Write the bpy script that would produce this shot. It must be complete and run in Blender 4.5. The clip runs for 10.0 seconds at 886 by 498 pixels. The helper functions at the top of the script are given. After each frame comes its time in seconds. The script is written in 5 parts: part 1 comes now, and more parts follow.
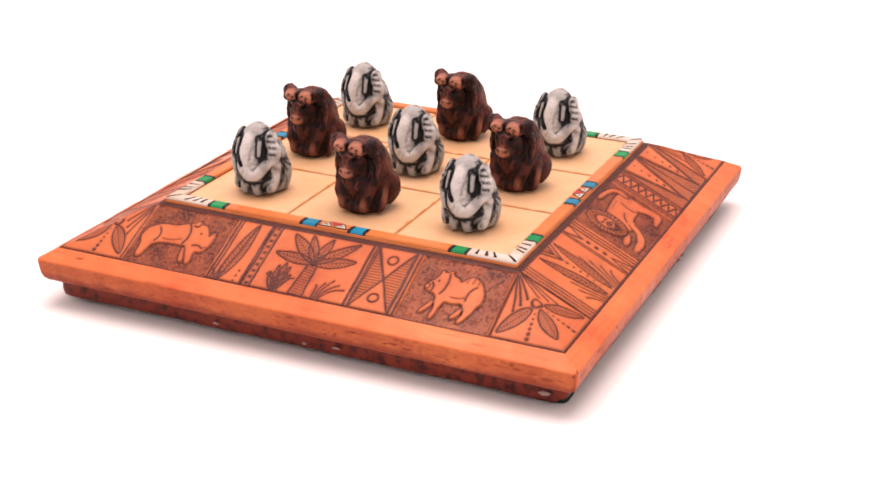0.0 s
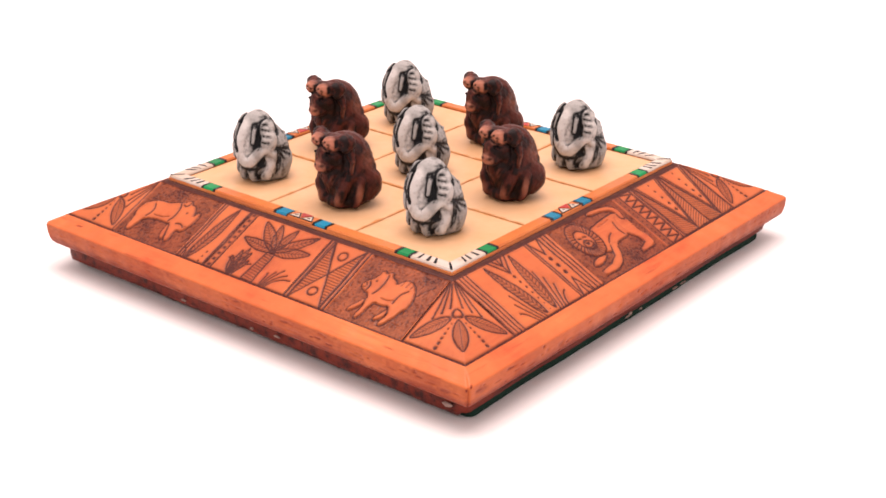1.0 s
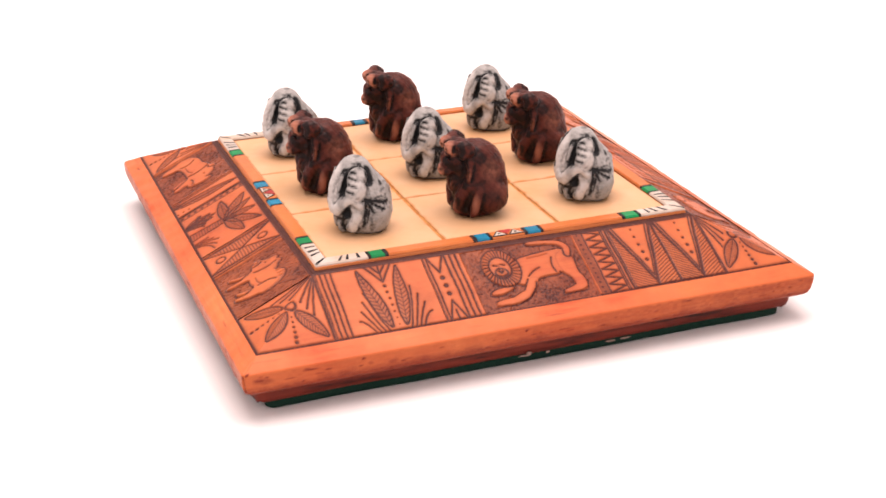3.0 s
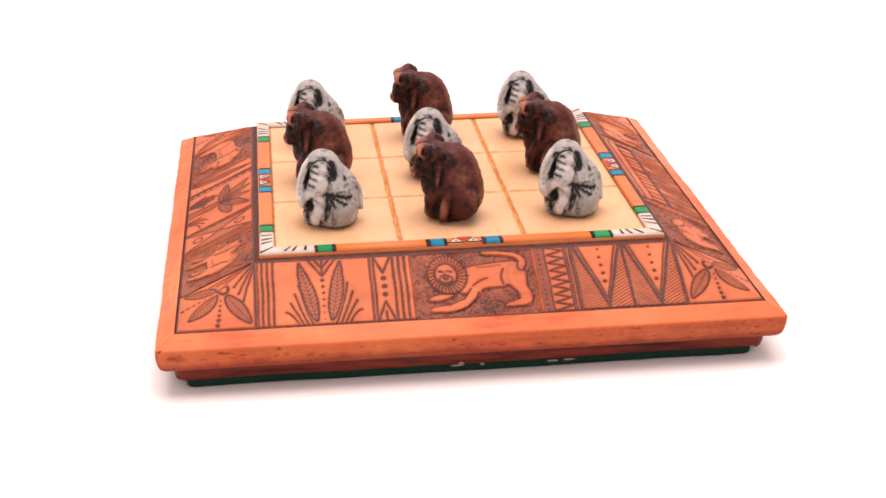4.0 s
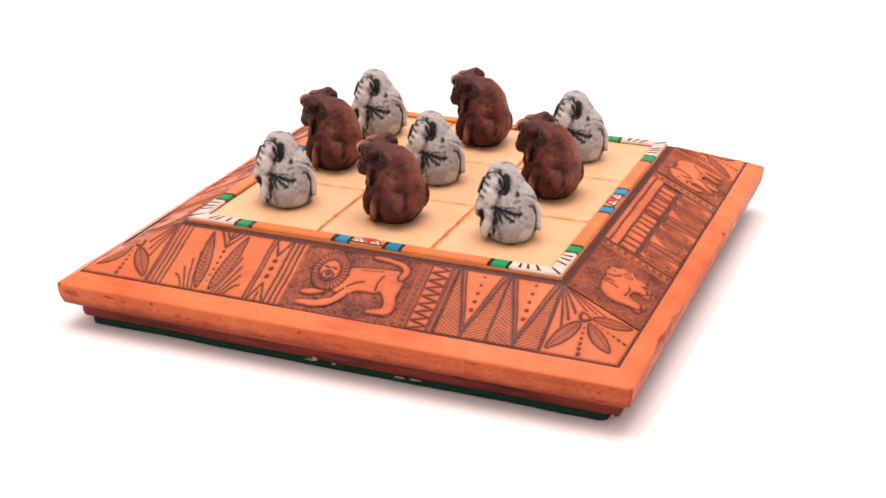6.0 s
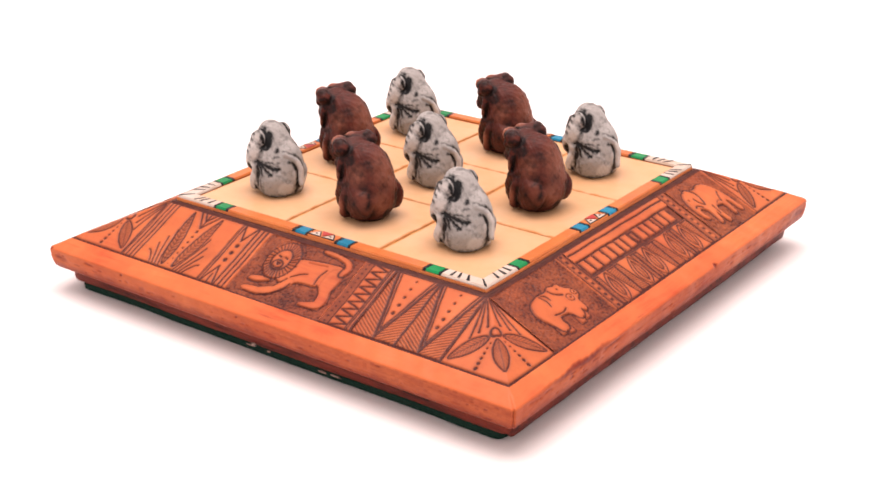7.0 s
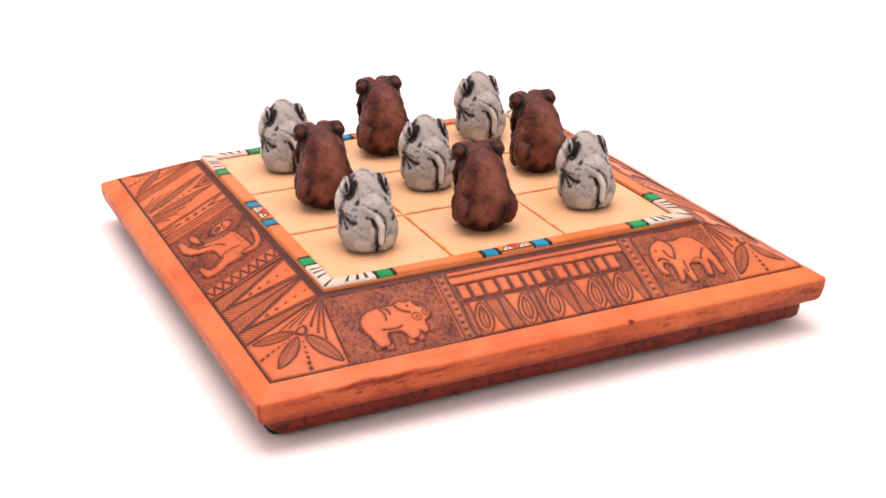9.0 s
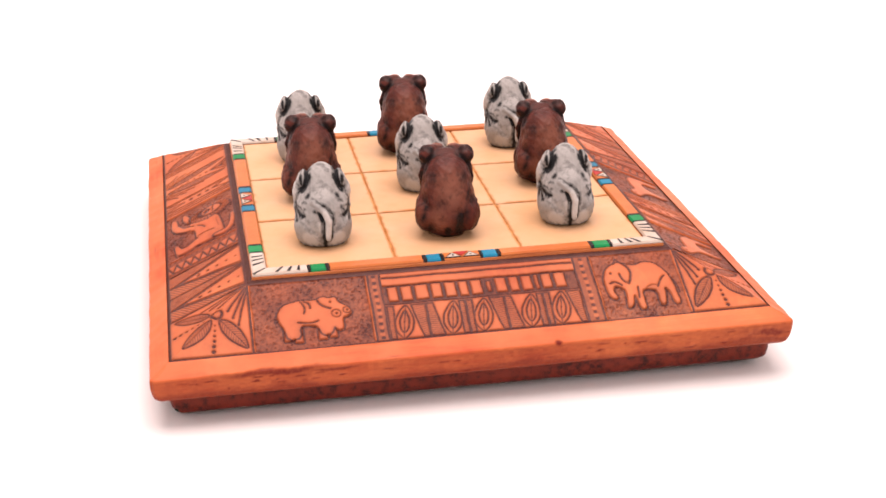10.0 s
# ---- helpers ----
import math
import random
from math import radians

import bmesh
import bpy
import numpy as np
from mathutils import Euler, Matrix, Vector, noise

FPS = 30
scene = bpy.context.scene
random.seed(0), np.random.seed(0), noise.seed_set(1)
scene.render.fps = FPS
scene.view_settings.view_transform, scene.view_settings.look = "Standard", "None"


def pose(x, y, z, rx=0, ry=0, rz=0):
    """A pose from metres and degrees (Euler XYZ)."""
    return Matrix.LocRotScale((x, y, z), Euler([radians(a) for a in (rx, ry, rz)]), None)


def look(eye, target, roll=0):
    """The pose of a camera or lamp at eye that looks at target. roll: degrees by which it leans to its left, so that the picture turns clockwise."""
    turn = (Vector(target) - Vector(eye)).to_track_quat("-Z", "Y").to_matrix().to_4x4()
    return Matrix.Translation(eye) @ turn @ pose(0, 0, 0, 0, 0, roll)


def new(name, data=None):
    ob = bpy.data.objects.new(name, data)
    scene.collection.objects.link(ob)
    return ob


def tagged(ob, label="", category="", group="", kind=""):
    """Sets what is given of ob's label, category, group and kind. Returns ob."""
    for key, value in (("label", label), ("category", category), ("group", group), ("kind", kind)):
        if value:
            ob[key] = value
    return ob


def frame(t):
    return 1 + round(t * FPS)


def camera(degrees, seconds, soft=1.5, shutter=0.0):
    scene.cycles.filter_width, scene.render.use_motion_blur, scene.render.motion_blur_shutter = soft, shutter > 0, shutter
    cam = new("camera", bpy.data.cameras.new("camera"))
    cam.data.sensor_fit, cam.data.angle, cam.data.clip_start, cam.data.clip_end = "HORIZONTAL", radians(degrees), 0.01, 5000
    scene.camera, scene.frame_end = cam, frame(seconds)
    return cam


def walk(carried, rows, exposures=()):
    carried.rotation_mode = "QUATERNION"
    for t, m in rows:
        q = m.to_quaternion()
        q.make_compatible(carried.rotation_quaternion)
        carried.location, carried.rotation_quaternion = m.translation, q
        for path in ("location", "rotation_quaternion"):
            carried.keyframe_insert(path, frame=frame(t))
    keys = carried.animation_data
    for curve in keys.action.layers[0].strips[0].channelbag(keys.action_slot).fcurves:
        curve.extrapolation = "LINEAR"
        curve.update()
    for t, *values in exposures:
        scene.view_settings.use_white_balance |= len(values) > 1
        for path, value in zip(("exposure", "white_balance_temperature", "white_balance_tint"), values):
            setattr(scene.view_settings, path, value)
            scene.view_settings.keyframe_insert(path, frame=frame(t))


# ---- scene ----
# A camera on a stand looks down at a carved game board that turns on a white turntable.
cam = camera(33.82, 10.0, 1.7)
EYE = pose(0, -0.5529, 0.2398, 67.016, 0.051, -1.288)
walk(cam, [(0.0, EYE), (10.0, EYE)])

# Turn of the board about the turntable's axis: seconds, degrees.
TURNS = [
    (0.0, 64.05), (0.5, 56.99), (1.0, 49.61), (1.5, 41.82), (2.0, 34.96), (2.5, 27.34), (3.0, 20.16), (3.5, 13.02),
    (4.0, 5.92), (4.5, -1.39), (5.0, -8.53), (5.5, -16.24), (6.0, -23.48), (6.5, -30.6), (7.0, -37.9), (7.5, -45.12),
    (8.0, -52.16), (8.5, -59.47), (9.0, -66.56), (9.5, -73.65), (10.0, -80.74),
]
BOARD_AT = (0.0113, 0.0034)
TURNED = []


def turning(thing, m):
    """Notes a thing that rides on the turntable, with its pose on the board."""
    thing.matrix_basis = m
    TURNED.append((thing, m))
    return thing


def motions():
    rows = []
    for (t0, a0), (t1, a1) in zip(TURNS, TURNS[1:]):
        rows += [(t0, a0), (0.5 * (t0 + t1), 0.5 * (a0 + a1))]
    rows.append(TURNS[-1])
    centre = pose(BOARD_AT[0], BOARD_AT[1], 0)
    for thing, m in TURNED:
        walk(thing, [(t, pose(0, 0, 0, 0, 0, a) @ centre @ m) for t, a in rows])


# ---- light: a white photo tent, lit evenly through its cloth, with a softbox overhead ----
world = bpy.data.worlds.new("tent_light")
scene.world = world
world.use_nodes = True
world.node_tree.nodes["Background"].inputs["Color"].default_value = (1.0, 0.815, 0.79, 1)
world.node_tree.nodes["Background"].inputs["Strength"].default_value = 0.70

softbox = new("softbox_light", bpy.data.lights.new("softbox_light", "AREA"))
softbox.data.shape, softbox.data.size, softbox.data.size_y = "RECTANGLE", 1.0, 0.8
softbox.data.energy, softbox.data.color = 11.0, (1.0, 0.815, 0.785)
softbox.matrix_basis = look((0.0, 0.1, 1.1), (0, 0, 0))
scene.view_settings.exposure = 0.76

# ---- materials ----
def nodes_of(name, shine=0.16):
    m = bpy.data.materials.new(name)
    m.use_nodes = True
    t = m.node_tree
    b = t.nodes["Principled BSDF"]
    b.inputs["Specular IOR Level"].default_value = shine
    return m, t, b


def put(t, kind, **inputs):
    n = t.nodes.new(kind)
    for key, value in inputs.items():
        n.inputs[key.replace("_", " ")].default_value = value
    return n


def mapped(t, scale):
    """Object coordinates, stretched by scale."""
    c, m = t.nodes.new("ShaderNodeTexCoord"), put(t, "ShaderNodeMapping", Scale=scale)
    t.links.new(c.outputs["Object"], m.inputs["Vector"])
    return m.outputs["Vector"]


def noise_tex(t, vector, scale, detail=4.0, rough=0.55):
    n = put(t, "ShaderNodeTexNoise", Scale=scale, Detail=detail, Roughness=rough)
    t.links.new(vector, n.inputs["Vector"])
    return n.outputs["Fac"]


def ramp(t, fac, stops):
    r = t.nodes.new("ShaderNodeValToRGB")
    e = r.color_ramp.elements
    while len(e) < len(stops):
        e.new(0.5)
    for el, (p, c) in zip(e, stops):
        el.position, el.color = p, (*c, 1) if len(c) == 3 else c
    t.links.new(fac, r.inputs["Fac"])
    return r.outputs["Color"]


def blend(t, fac, a, b, how="MIX"):
    n = t.nodes.new("ShaderNodeMix")
    n.data_type, n.blend_type = "RGBA", how
    for key, v in ((0, fac), (6, a), (7, b)):
        if isinstance(v, (int, float)):
            n.inputs[key].default_value = v
        elif isinstance(v, tuple):
            n.inputs[key].default_value = (*v, 1)
        else:
            t.links.new(v, n.inputs[key])
    return n.outputs[2]


def bump(t, b, height, strength, distance):
    n = put(t, "ShaderNodeBump", Strength=strength, Distance=distance)
    t.links.new(height, n.inputs["Height"])
    t.links.new(n.outputs["Normal"], b.inputs["Normal"])


def attribute(t, name):
    n = t.nodes.new("ShaderNodeAttribute")
    n.attribute_name = name
    return n.outputs["Fac"]


WOOD, WASH = (0.53, 0.150, 0.045), (0.056, 0.0112, 0.0076)


def wood(name, light, red, streak, along, worn=0.5, carved=False, gloss=0.38, stain=WASH, soiled=0.42):
    """Orange-stained wood: streaks along one axis, blotches of darker stain, pinholes; carved: brown wash by the carving's own map."""
    m, t, b = nodes_of(name)
    scale = [9.0, 9.0, 9.0]
    scale[along] = 0.8
    grain = noise_tex(t, mapped(t, (scale[0] * 12, scale[1] * 12, scale[2] * 12)), 5.0, 6.0, 0.6)
    patch = noise_tex(t, mapped(t, (1, 1, 1)), 28.0, 5.0, 0.6)
    col = blend(t, ramp(t, patch, [(0.32, (0, 0, 0)), (0.72, (1, 1, 1))]), light, red)
    col = blend(t, ramp(t, grain, [(0.35, (0.85, 0.85, 0.85)), (0.62, (0, 0, 0))]), col, blend(t, 0.45, light, red), "MIX")
    marks = noise_tex(t, mapped(t, tuple(v * 5.5 for v in scale)), 6.0, 5.0, 0.7)
    col = blend(t, ramp(t, marks, [(worn + 0.12, (0, 0, 0)), (worn + 0.30, (0.9, 0.9, 0.9))]), col, streak)
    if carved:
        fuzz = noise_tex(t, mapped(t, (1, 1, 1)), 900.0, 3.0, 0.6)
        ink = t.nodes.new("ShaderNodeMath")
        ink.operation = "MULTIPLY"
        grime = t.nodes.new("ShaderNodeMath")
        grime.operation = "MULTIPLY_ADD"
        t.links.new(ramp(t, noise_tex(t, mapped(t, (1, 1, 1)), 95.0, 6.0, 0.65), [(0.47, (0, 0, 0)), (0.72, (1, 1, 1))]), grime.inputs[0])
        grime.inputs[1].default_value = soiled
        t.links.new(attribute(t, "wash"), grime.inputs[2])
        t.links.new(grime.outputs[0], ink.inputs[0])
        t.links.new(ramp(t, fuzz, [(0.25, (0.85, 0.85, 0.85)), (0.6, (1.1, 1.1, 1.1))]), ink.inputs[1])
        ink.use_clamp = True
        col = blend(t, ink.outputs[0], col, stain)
    t.links.new(col, b.inputs["Base Color"])
    t.links.new(ramp(t, patch, [(0.3, (gloss - 0.06,) * 3), (0.7, (gloss + 0.14,) * 3)]), b.inputs["Roughness"])
    bump(t, b, grain, 0.25, 0.0002)
    return m


def paint(name, colour, chips, gloss=0.45):
    """Hand-brushed enamel paint, uneven in thickness."""
    m, t, b = nodes_of(name)
    n = noise_tex(t, mapped(t, (1, 1, 1)), 420.0, 4.0, 0.6)
    wide = noise_tex(t, mapped(t, (1, 1, 1)), 60.0, 3.0)
    col = blend(t, ramp(t, n, [(0.58, (0, 0, 0)), (0.78, (0.7, 0.7, 0.7))]), colour, chips)
    col = blend(t, ramp(t, wide, [(0.35, (0.6, 0.6, 0.6)), (0.65, (0, 0, 0))]), col, chips)
    t.links.new(col, b.inputs["Base Color"])
    b.inputs["Roughness"].default_value = gloss
    bump(t, b, n, 0.3, 0.0002)
    return m


def plain(name, stops, scale, rough, relief=0.3, depth=0.0003, stretch=(1, 1, 1)):
    m, t, b = nodes_of(name)
    n = noise_tex(t, mapped(t, stretch), scale, 5.0, 0.6)
    t.links.new(ramp(t, n, stops), b.inputs["Base Color"])
    b.inputs["Roughness"].default_value = rough
    bump(t, b, n, relief, depth)
    return m


CARVED = wood("carved_orange_wood", WOOD, (0.3496, 0.0662, 0.0264), (0.2384, 0.0428, 0.0195), 0, 0.54, carved=True, soiled=0.22)
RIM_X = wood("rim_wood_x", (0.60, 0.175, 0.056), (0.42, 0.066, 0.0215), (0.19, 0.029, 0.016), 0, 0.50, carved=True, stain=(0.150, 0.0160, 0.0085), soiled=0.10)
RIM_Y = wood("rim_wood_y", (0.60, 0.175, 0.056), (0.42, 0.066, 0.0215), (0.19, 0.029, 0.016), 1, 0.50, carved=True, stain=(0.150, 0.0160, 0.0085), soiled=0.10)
PLINTH = wood("dark_stained_plinth", (0.20, 0.0300, 0.0150), (0.095, 0.0135, 0.0085), (0.0150, 0.0042, 0.0043), 0, 0.34, gloss=0.40)
GUTTER = plain("brown_gutter_stain", [(0.3, (0.0397, 0.0115, 0.0085)), (0.7, (0.0795, 0.0229, 0.0153))], 260.0, 0.55)
FELT = plain("green_felt", [(0.3, (0.0035, 0.018, 0.012)), (0.7, (0.010, 0.038, 0.026))], 1500.0, 0.95, 0.9, 0.0006)
SCUFF = plain("bare_scuff", [(0.3, (0.20, 0.12, 0.10)), (0.7, (0.36, 0.27, 0.23))], 900.0, 0.7)
PAINT_WHITE = paint("white_enamel", (0.49, 0.44, 0.385), (0.3973, 0.2707, 0.171))
PAINT_BLACK = paint("black_enamel", (0.0096, 0.0099, 0.012), (0.0317, 0.0246, 0.0256))
PAINT_GREEN = paint("green_enamel", (0.0063, 0.2215, 0.0666), (0.012, 0.1313, 0.0428))
PAINT_BLUE = paint("blue_enamel", (0.012, 0.185, 0.31), (0.012, 0.105, 0.175))
PAINT_RED = paint("red_enamel", (0.3973, 0.041, 0.0385), (0.2384, 0.041, 0.0342))
FRAME_WOOD = paint("orange_lacquer", (0.4847, 0.1559, 0.0445), (0.3973, 0.0984, 0.029), 0.35)
GROOVE = plain("ochre_groove_stain", [(0.35, (0.3337, 0.1149, 0.0256)), (0.65, (0.5402, 0.2543, 0.0769))], 330.0, 0.6)


def tile_material():
    m, t, b = nodes_of("cream_tile")
    cloud = noise_tex(t, mapped(t, (1, 1, 1)), 45.0, 5.0, 0.6)
    fine = noise_tex(t, mapped(t, (1, 1.0, 1)), 800.0, 3.0, 0.6)
    col = ramp(t, cloud, [(0.28, (0.530, 0.305, 0.150)), (0.5, (0.550, 0.340, 0.186)), (0.75, (0.568, 0.372, 0.224))])
    col = blend(t, ramp(t, fine, [(0.66, (0, 0, 0)), (0.8, (0.45, 0.45, 0.45))]), col, (0.4767, 0.2297, 0.0769))
    edge = attribute(t, "wash")
    col = blend(t, edge, col, (0.4608, 0.1723, 0.0428))
    t.links.new(col, b.inputs["Base Color"])
    b.inputs["Roughness"].default_value = 0.42
    bump(t, b, fine, 0.12, 0.0002)
    return m


TILE = tile_material()


def figure_material(name, base, wash, tone, rough, dusty, streaks):
    """Cast resin: base colour, antiquing wash with the shade of hollows painted in, a second tone brushed on the raised
    places.
    """
    m, t, b = nodes_of(name)
    grit = noise_tex(t, mapped(t, (1, 1, 1)), 700.0, 4.0, 0.65)
    cloud = noise_tex(t, mapped(t, (1, 1, 1)), 150.0, 4.0, 0.6)
    col = blend(t, ramp(t, cloud, [(0.35, (0, 0, 0)), (0.7, (1, 1, 1))]), base, dusty)
    col = blend(t, attribute(t, "tone"), col, tone)
    k = t.nodes.new("ShaderNodeMath")
    k.operation = "MULTIPLY_ADD"
    t.links.new(ramp(t, grit, [(0.3, (0, 0, 0)), (0.7, (1, 1, 1))]), k.inputs[0])
    k.inputs[1].default_value = 0.45
    smear = noise_tex(t, mapped(t, (1, 1, 0.35)), 330.0, 5.0, 0.7)
    k2 = t.nodes.new("ShaderNodeMath")
    k2.operation = "MULTIPLY_ADD"
    t.links.new(ramp(t, smear, [(0.45, (0, 0, 0)), (0.75, (1, 1, 1))]), k2.inputs[0])
    k2.inputs[1].default_value = streaks
    t.links.new(attribute(t, "wash"), k2.inputs[2])
    t.links.new(k2.outputs[0], k.inputs[2])
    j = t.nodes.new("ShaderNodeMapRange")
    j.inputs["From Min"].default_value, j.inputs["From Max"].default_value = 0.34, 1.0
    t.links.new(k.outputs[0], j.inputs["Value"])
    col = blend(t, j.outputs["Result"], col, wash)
    t.links.new(col, b.inputs["Base Color"])
    b.inputs["Roughness"].default_value = rough
    bump(t, b, grit, 0.45, 0.0005)
    return m


GREY_RESIN = figure_material("grey_white_resin", (0.34, 0.330, 0.312), (0.009, 0.010, 0.011), (0.50, 0.482, 0.455), 0.5, (0.26, 0.255, 0.242), 0.11)
BROWN_RESIN = figure_material("dark_brown_resin", (0.083, 0.0165, 0.0102), (0.0085, 0.0032, 0.0030), (0.40, 0.160, 0.100), 0.48, (0.040, 0.0098, 0.0068), 0.30)


def ground_material():
    m, t, b = nodes_of("matt_white_turntable")
    n = noise_tex(t, mapped(t, (1, 1, 1)), 6.0, 3.0)
    t.links.new(ramp(t, n, [(0.3, (0.74, 0.74, 0.74)), (0.7, (0.76, 0.76, 0.755))]), b.inputs["Base Color"])
    b.inputs["Roughness"].default_value = 0.7
    return m


# ---- helpers for meshes ----
def part(name, bm, material, parent=None, label="", smooth=False):
    me = bpy.data.meshes.new(name)
    bm.to_mesh(me)
    bm.free()
    return link_mesh(name, me, material, parent, label, smooth)


def link_mesh(name, me, material, parent=None, label="", smooth=False):
    for m in material if isinstance(material, (list, tuple)) else (material,):
        me.materials.append(m)
    if smooth:
        me.polygons.foreach_set("use_smooth", [True] * len(me.polygons))
    ob = new(name, me)
    ob.parent = parent
    return tagged(ob, label)


def grid_mesh(name, P, attrs):
    """A mesh from an array of points (rows, columns, 3), with values per point."""
    r, c = P.shape[:2]
    i = np.arange(r * c).reshape(r, c)
    q = np.stack([i[:-1, :-1], i[:-1, 1:], i[1:, 1:], i[1:, :-1]], -1).reshape(-1, 4)
    return array_mesh(name, P.reshape(-1, 3), q, {k: v.reshape(-1) for k, v in attrs.items()})


def array_mesh(name, verts, quads, attrs):
    me = bpy.data.meshes.new(name)
    me.vertices.add(len(verts))
    me.vertices.foreach_set("co", verts.astype(np.float32).ravel())
    me.loops.add(quads.size)
    me.loops.foreach_set("vertex_index", quads.astype(np.int32).ravel())
    me.polygons.add(len(quads))
    me.polygons.foreach_set("loop_start", np.arange(0, quads.size, 4, dtype=np.int32))
    me.update(calc_edges=True)
    for key, v in attrs.items():
        a = me.attributes.new(key, "FLOAT", "POINT")
        a.data.foreach_set("value", np.ascontiguousarray(v, dtype=np.float32).ravel())
    me.validate()
    return me


# The hand-made board is a little out of square: how far its four corners are off, in metres.
SKEW = {(-1, -1): (0.0005, 0.0005, -0.0004), (1, -1): (0.0, 0.0008, -0.0003), (1, 1): (0.0002, -0.0003, 0.0022), (-1, 1): (0.0012, -0.0008, 0.0011)}


def skewed(P):
    """Points of the board, moved by its crookedness; the foot follows by half."""
    P = np.asarray(P, dtype=float)
    out = P.copy()
    lift = np.clip(0.45 + 0.55 * P[..., 2] / 0.018, 0, 1)
    for (a, b), (dx, dy, dz) in SKEW.items():
        w = (1 + a * P[..., 0] / 0.11) * (1 + b * P[..., 1] / 0.11) / 4
        out[..., 0] += w * dx
        out[..., 1] += w * dy
        out[..., 2] += w * dz * lift
    return out


# ---- turntable and backdrop: one white sheet ----
bm = bmesh.new()
rows = []
for k in range(31):
    a = min(max((k - 12) / 12.0, 0), 1) * math.pi / 2
    if k <= 12:
        y, z = -0.9 + 1.75 * k / 12, 0.0
    elif k <= 24:
        y, z = 0.85 + 0.25 * math.sin(a), 0.25 * (1 - math.cos(a))
    else:
        y, z = 1.1, 0.25 + 0.08 * (k - 24)
    rows.append([bm.verts.new((x, y, z)) for x in (-0.95, -0.3, 0.3, 0.95)])
for p, q in zip(rows, rows[1:]):
    for i in range(3):
        bm.faces.new((p[i], p[i + 1], q[i + 1], q[i]))
tagged(part("ground", bm, ground_material(), smooth=True), "seamless matt white sweep under the game board", "ground", kind="structure")

# ---- the board ----
board = tagged(new("game_board"), "square orange carved wooden noughts and crosses board with painted inner frame", "game board")
turning(board, pose(0, 0, 0))

ETCH_H, ETCH_Z, FIELD_H, FIELD_Z = 0.1038, 0.0214, 0.0757, 0.0347
FRAME_OUT, FRAME_IN, FRAME_TOP, TILE_Z = 0.0738, 0.0686, 0.0368, 0.0358


def square_loft(profile, corner=0.0, steps=4, wobble=0.0, seg=14):
    """Rings of a square with rounded corners, lofted up a profile of (half width, height)."""
    bm = bmesh.new()
    loops = []
    for h, z in profile:
        loop = []
        for k in range(4):
            c0 = Vector((math.cos(math.pi / 4 + k * math.pi / 2), math.sin(math.pi / 4 + k * math.pi / 2), 0)) * math.sqrt(2)
            cen = c0 * (h - corner)
            for s in range(steps + 1):
                a = k * math.pi / 2 + s / steps * math.pi / 2
                loop.append(cen + Vector((math.cos(a), math.sin(a), 0)) * corner)
            nxt = Vector((-c0.y, c0.x, 0)) * (h - corner)
            a = (k + 1) * math.pi / 2
            e0, e1 = loop[-1], nxt + Vector((math.cos(a), math.sin(a), 0)) * corner
            for s in range(1, seg):
                loop.append(e0.lerp(e1, s / seg))
        vs = []
        for p in loop:
            q = Vector((p.x, p.y, z))
            n = noise.noise(Vector((p.x * 45, p.y * 45, z * 90))) * wobble
            q += Vector((p.x, p.y, 0)).normalized() * n
            q.z += 0.5 * wobble * noise.noise(Vector((p.x * 38 + 9, p.y * 38, z * 60))) if z > 0.004 else 0
            vs.append(bm.verts.new(skewed(q)))
        loops.append(vs)
    for a, b in zip(loops, loops[1:]):
        for i in range(len(a)):
            j = (i + 1) % len(a)
            bm.faces.new((a[i], a[j], b[j], b[i]))
    return bm, loops


# felt pad under the foot, the foot, the rim
bm, loops = square_loft([(0.1012, 0.0), (0.1022, 0.0006), (0.1024, 0.0022), (0.1020, 0.0044)], 0.003, wobble=0.0006, seg=30)
bm.faces.new(loops[-1])
for v in bm.verts:
    # cut a little narrow: it shows along one pair of sides and hides under the other
    v.co.x *= 0.982
    v.co.y -= 0.0010 * (v.co.y < -0.099)
part("felt_pad", bm, FELT, board, "dark green felt pad", smooth=True)
bm, loops = square_loft([(0.0960, 0.0032), (0.1030, 0.0032), (0.1042, 0.0040), (0.1047, 0.0058), (0.1046, 0.0100)], 0.003, wobble=0.0007, seg=30)
for v in bm.verts:
    # the foot is deeper along all sides but one
    if v.co.y > -0.1005:
        v.co.z -= 0.0014 * min(max((0.0075 - v.co.z) / 0.003, 0), 1)
part("plinth", bm, PLINTH, board, "recessed dark red-brown stained foot", smooth=True)

RIM = [(0.1030, 0.0094), (0.1068, 0.0093), (0.1082, 0.0096), (0.1092, 0.0106), (0.1098, 0.0124), (0.1102, 0.0148), (0.1103, 0.0174), (0.1101, 0.0181), (0.1097, 0.0184), (0.1038, 0.0214)]


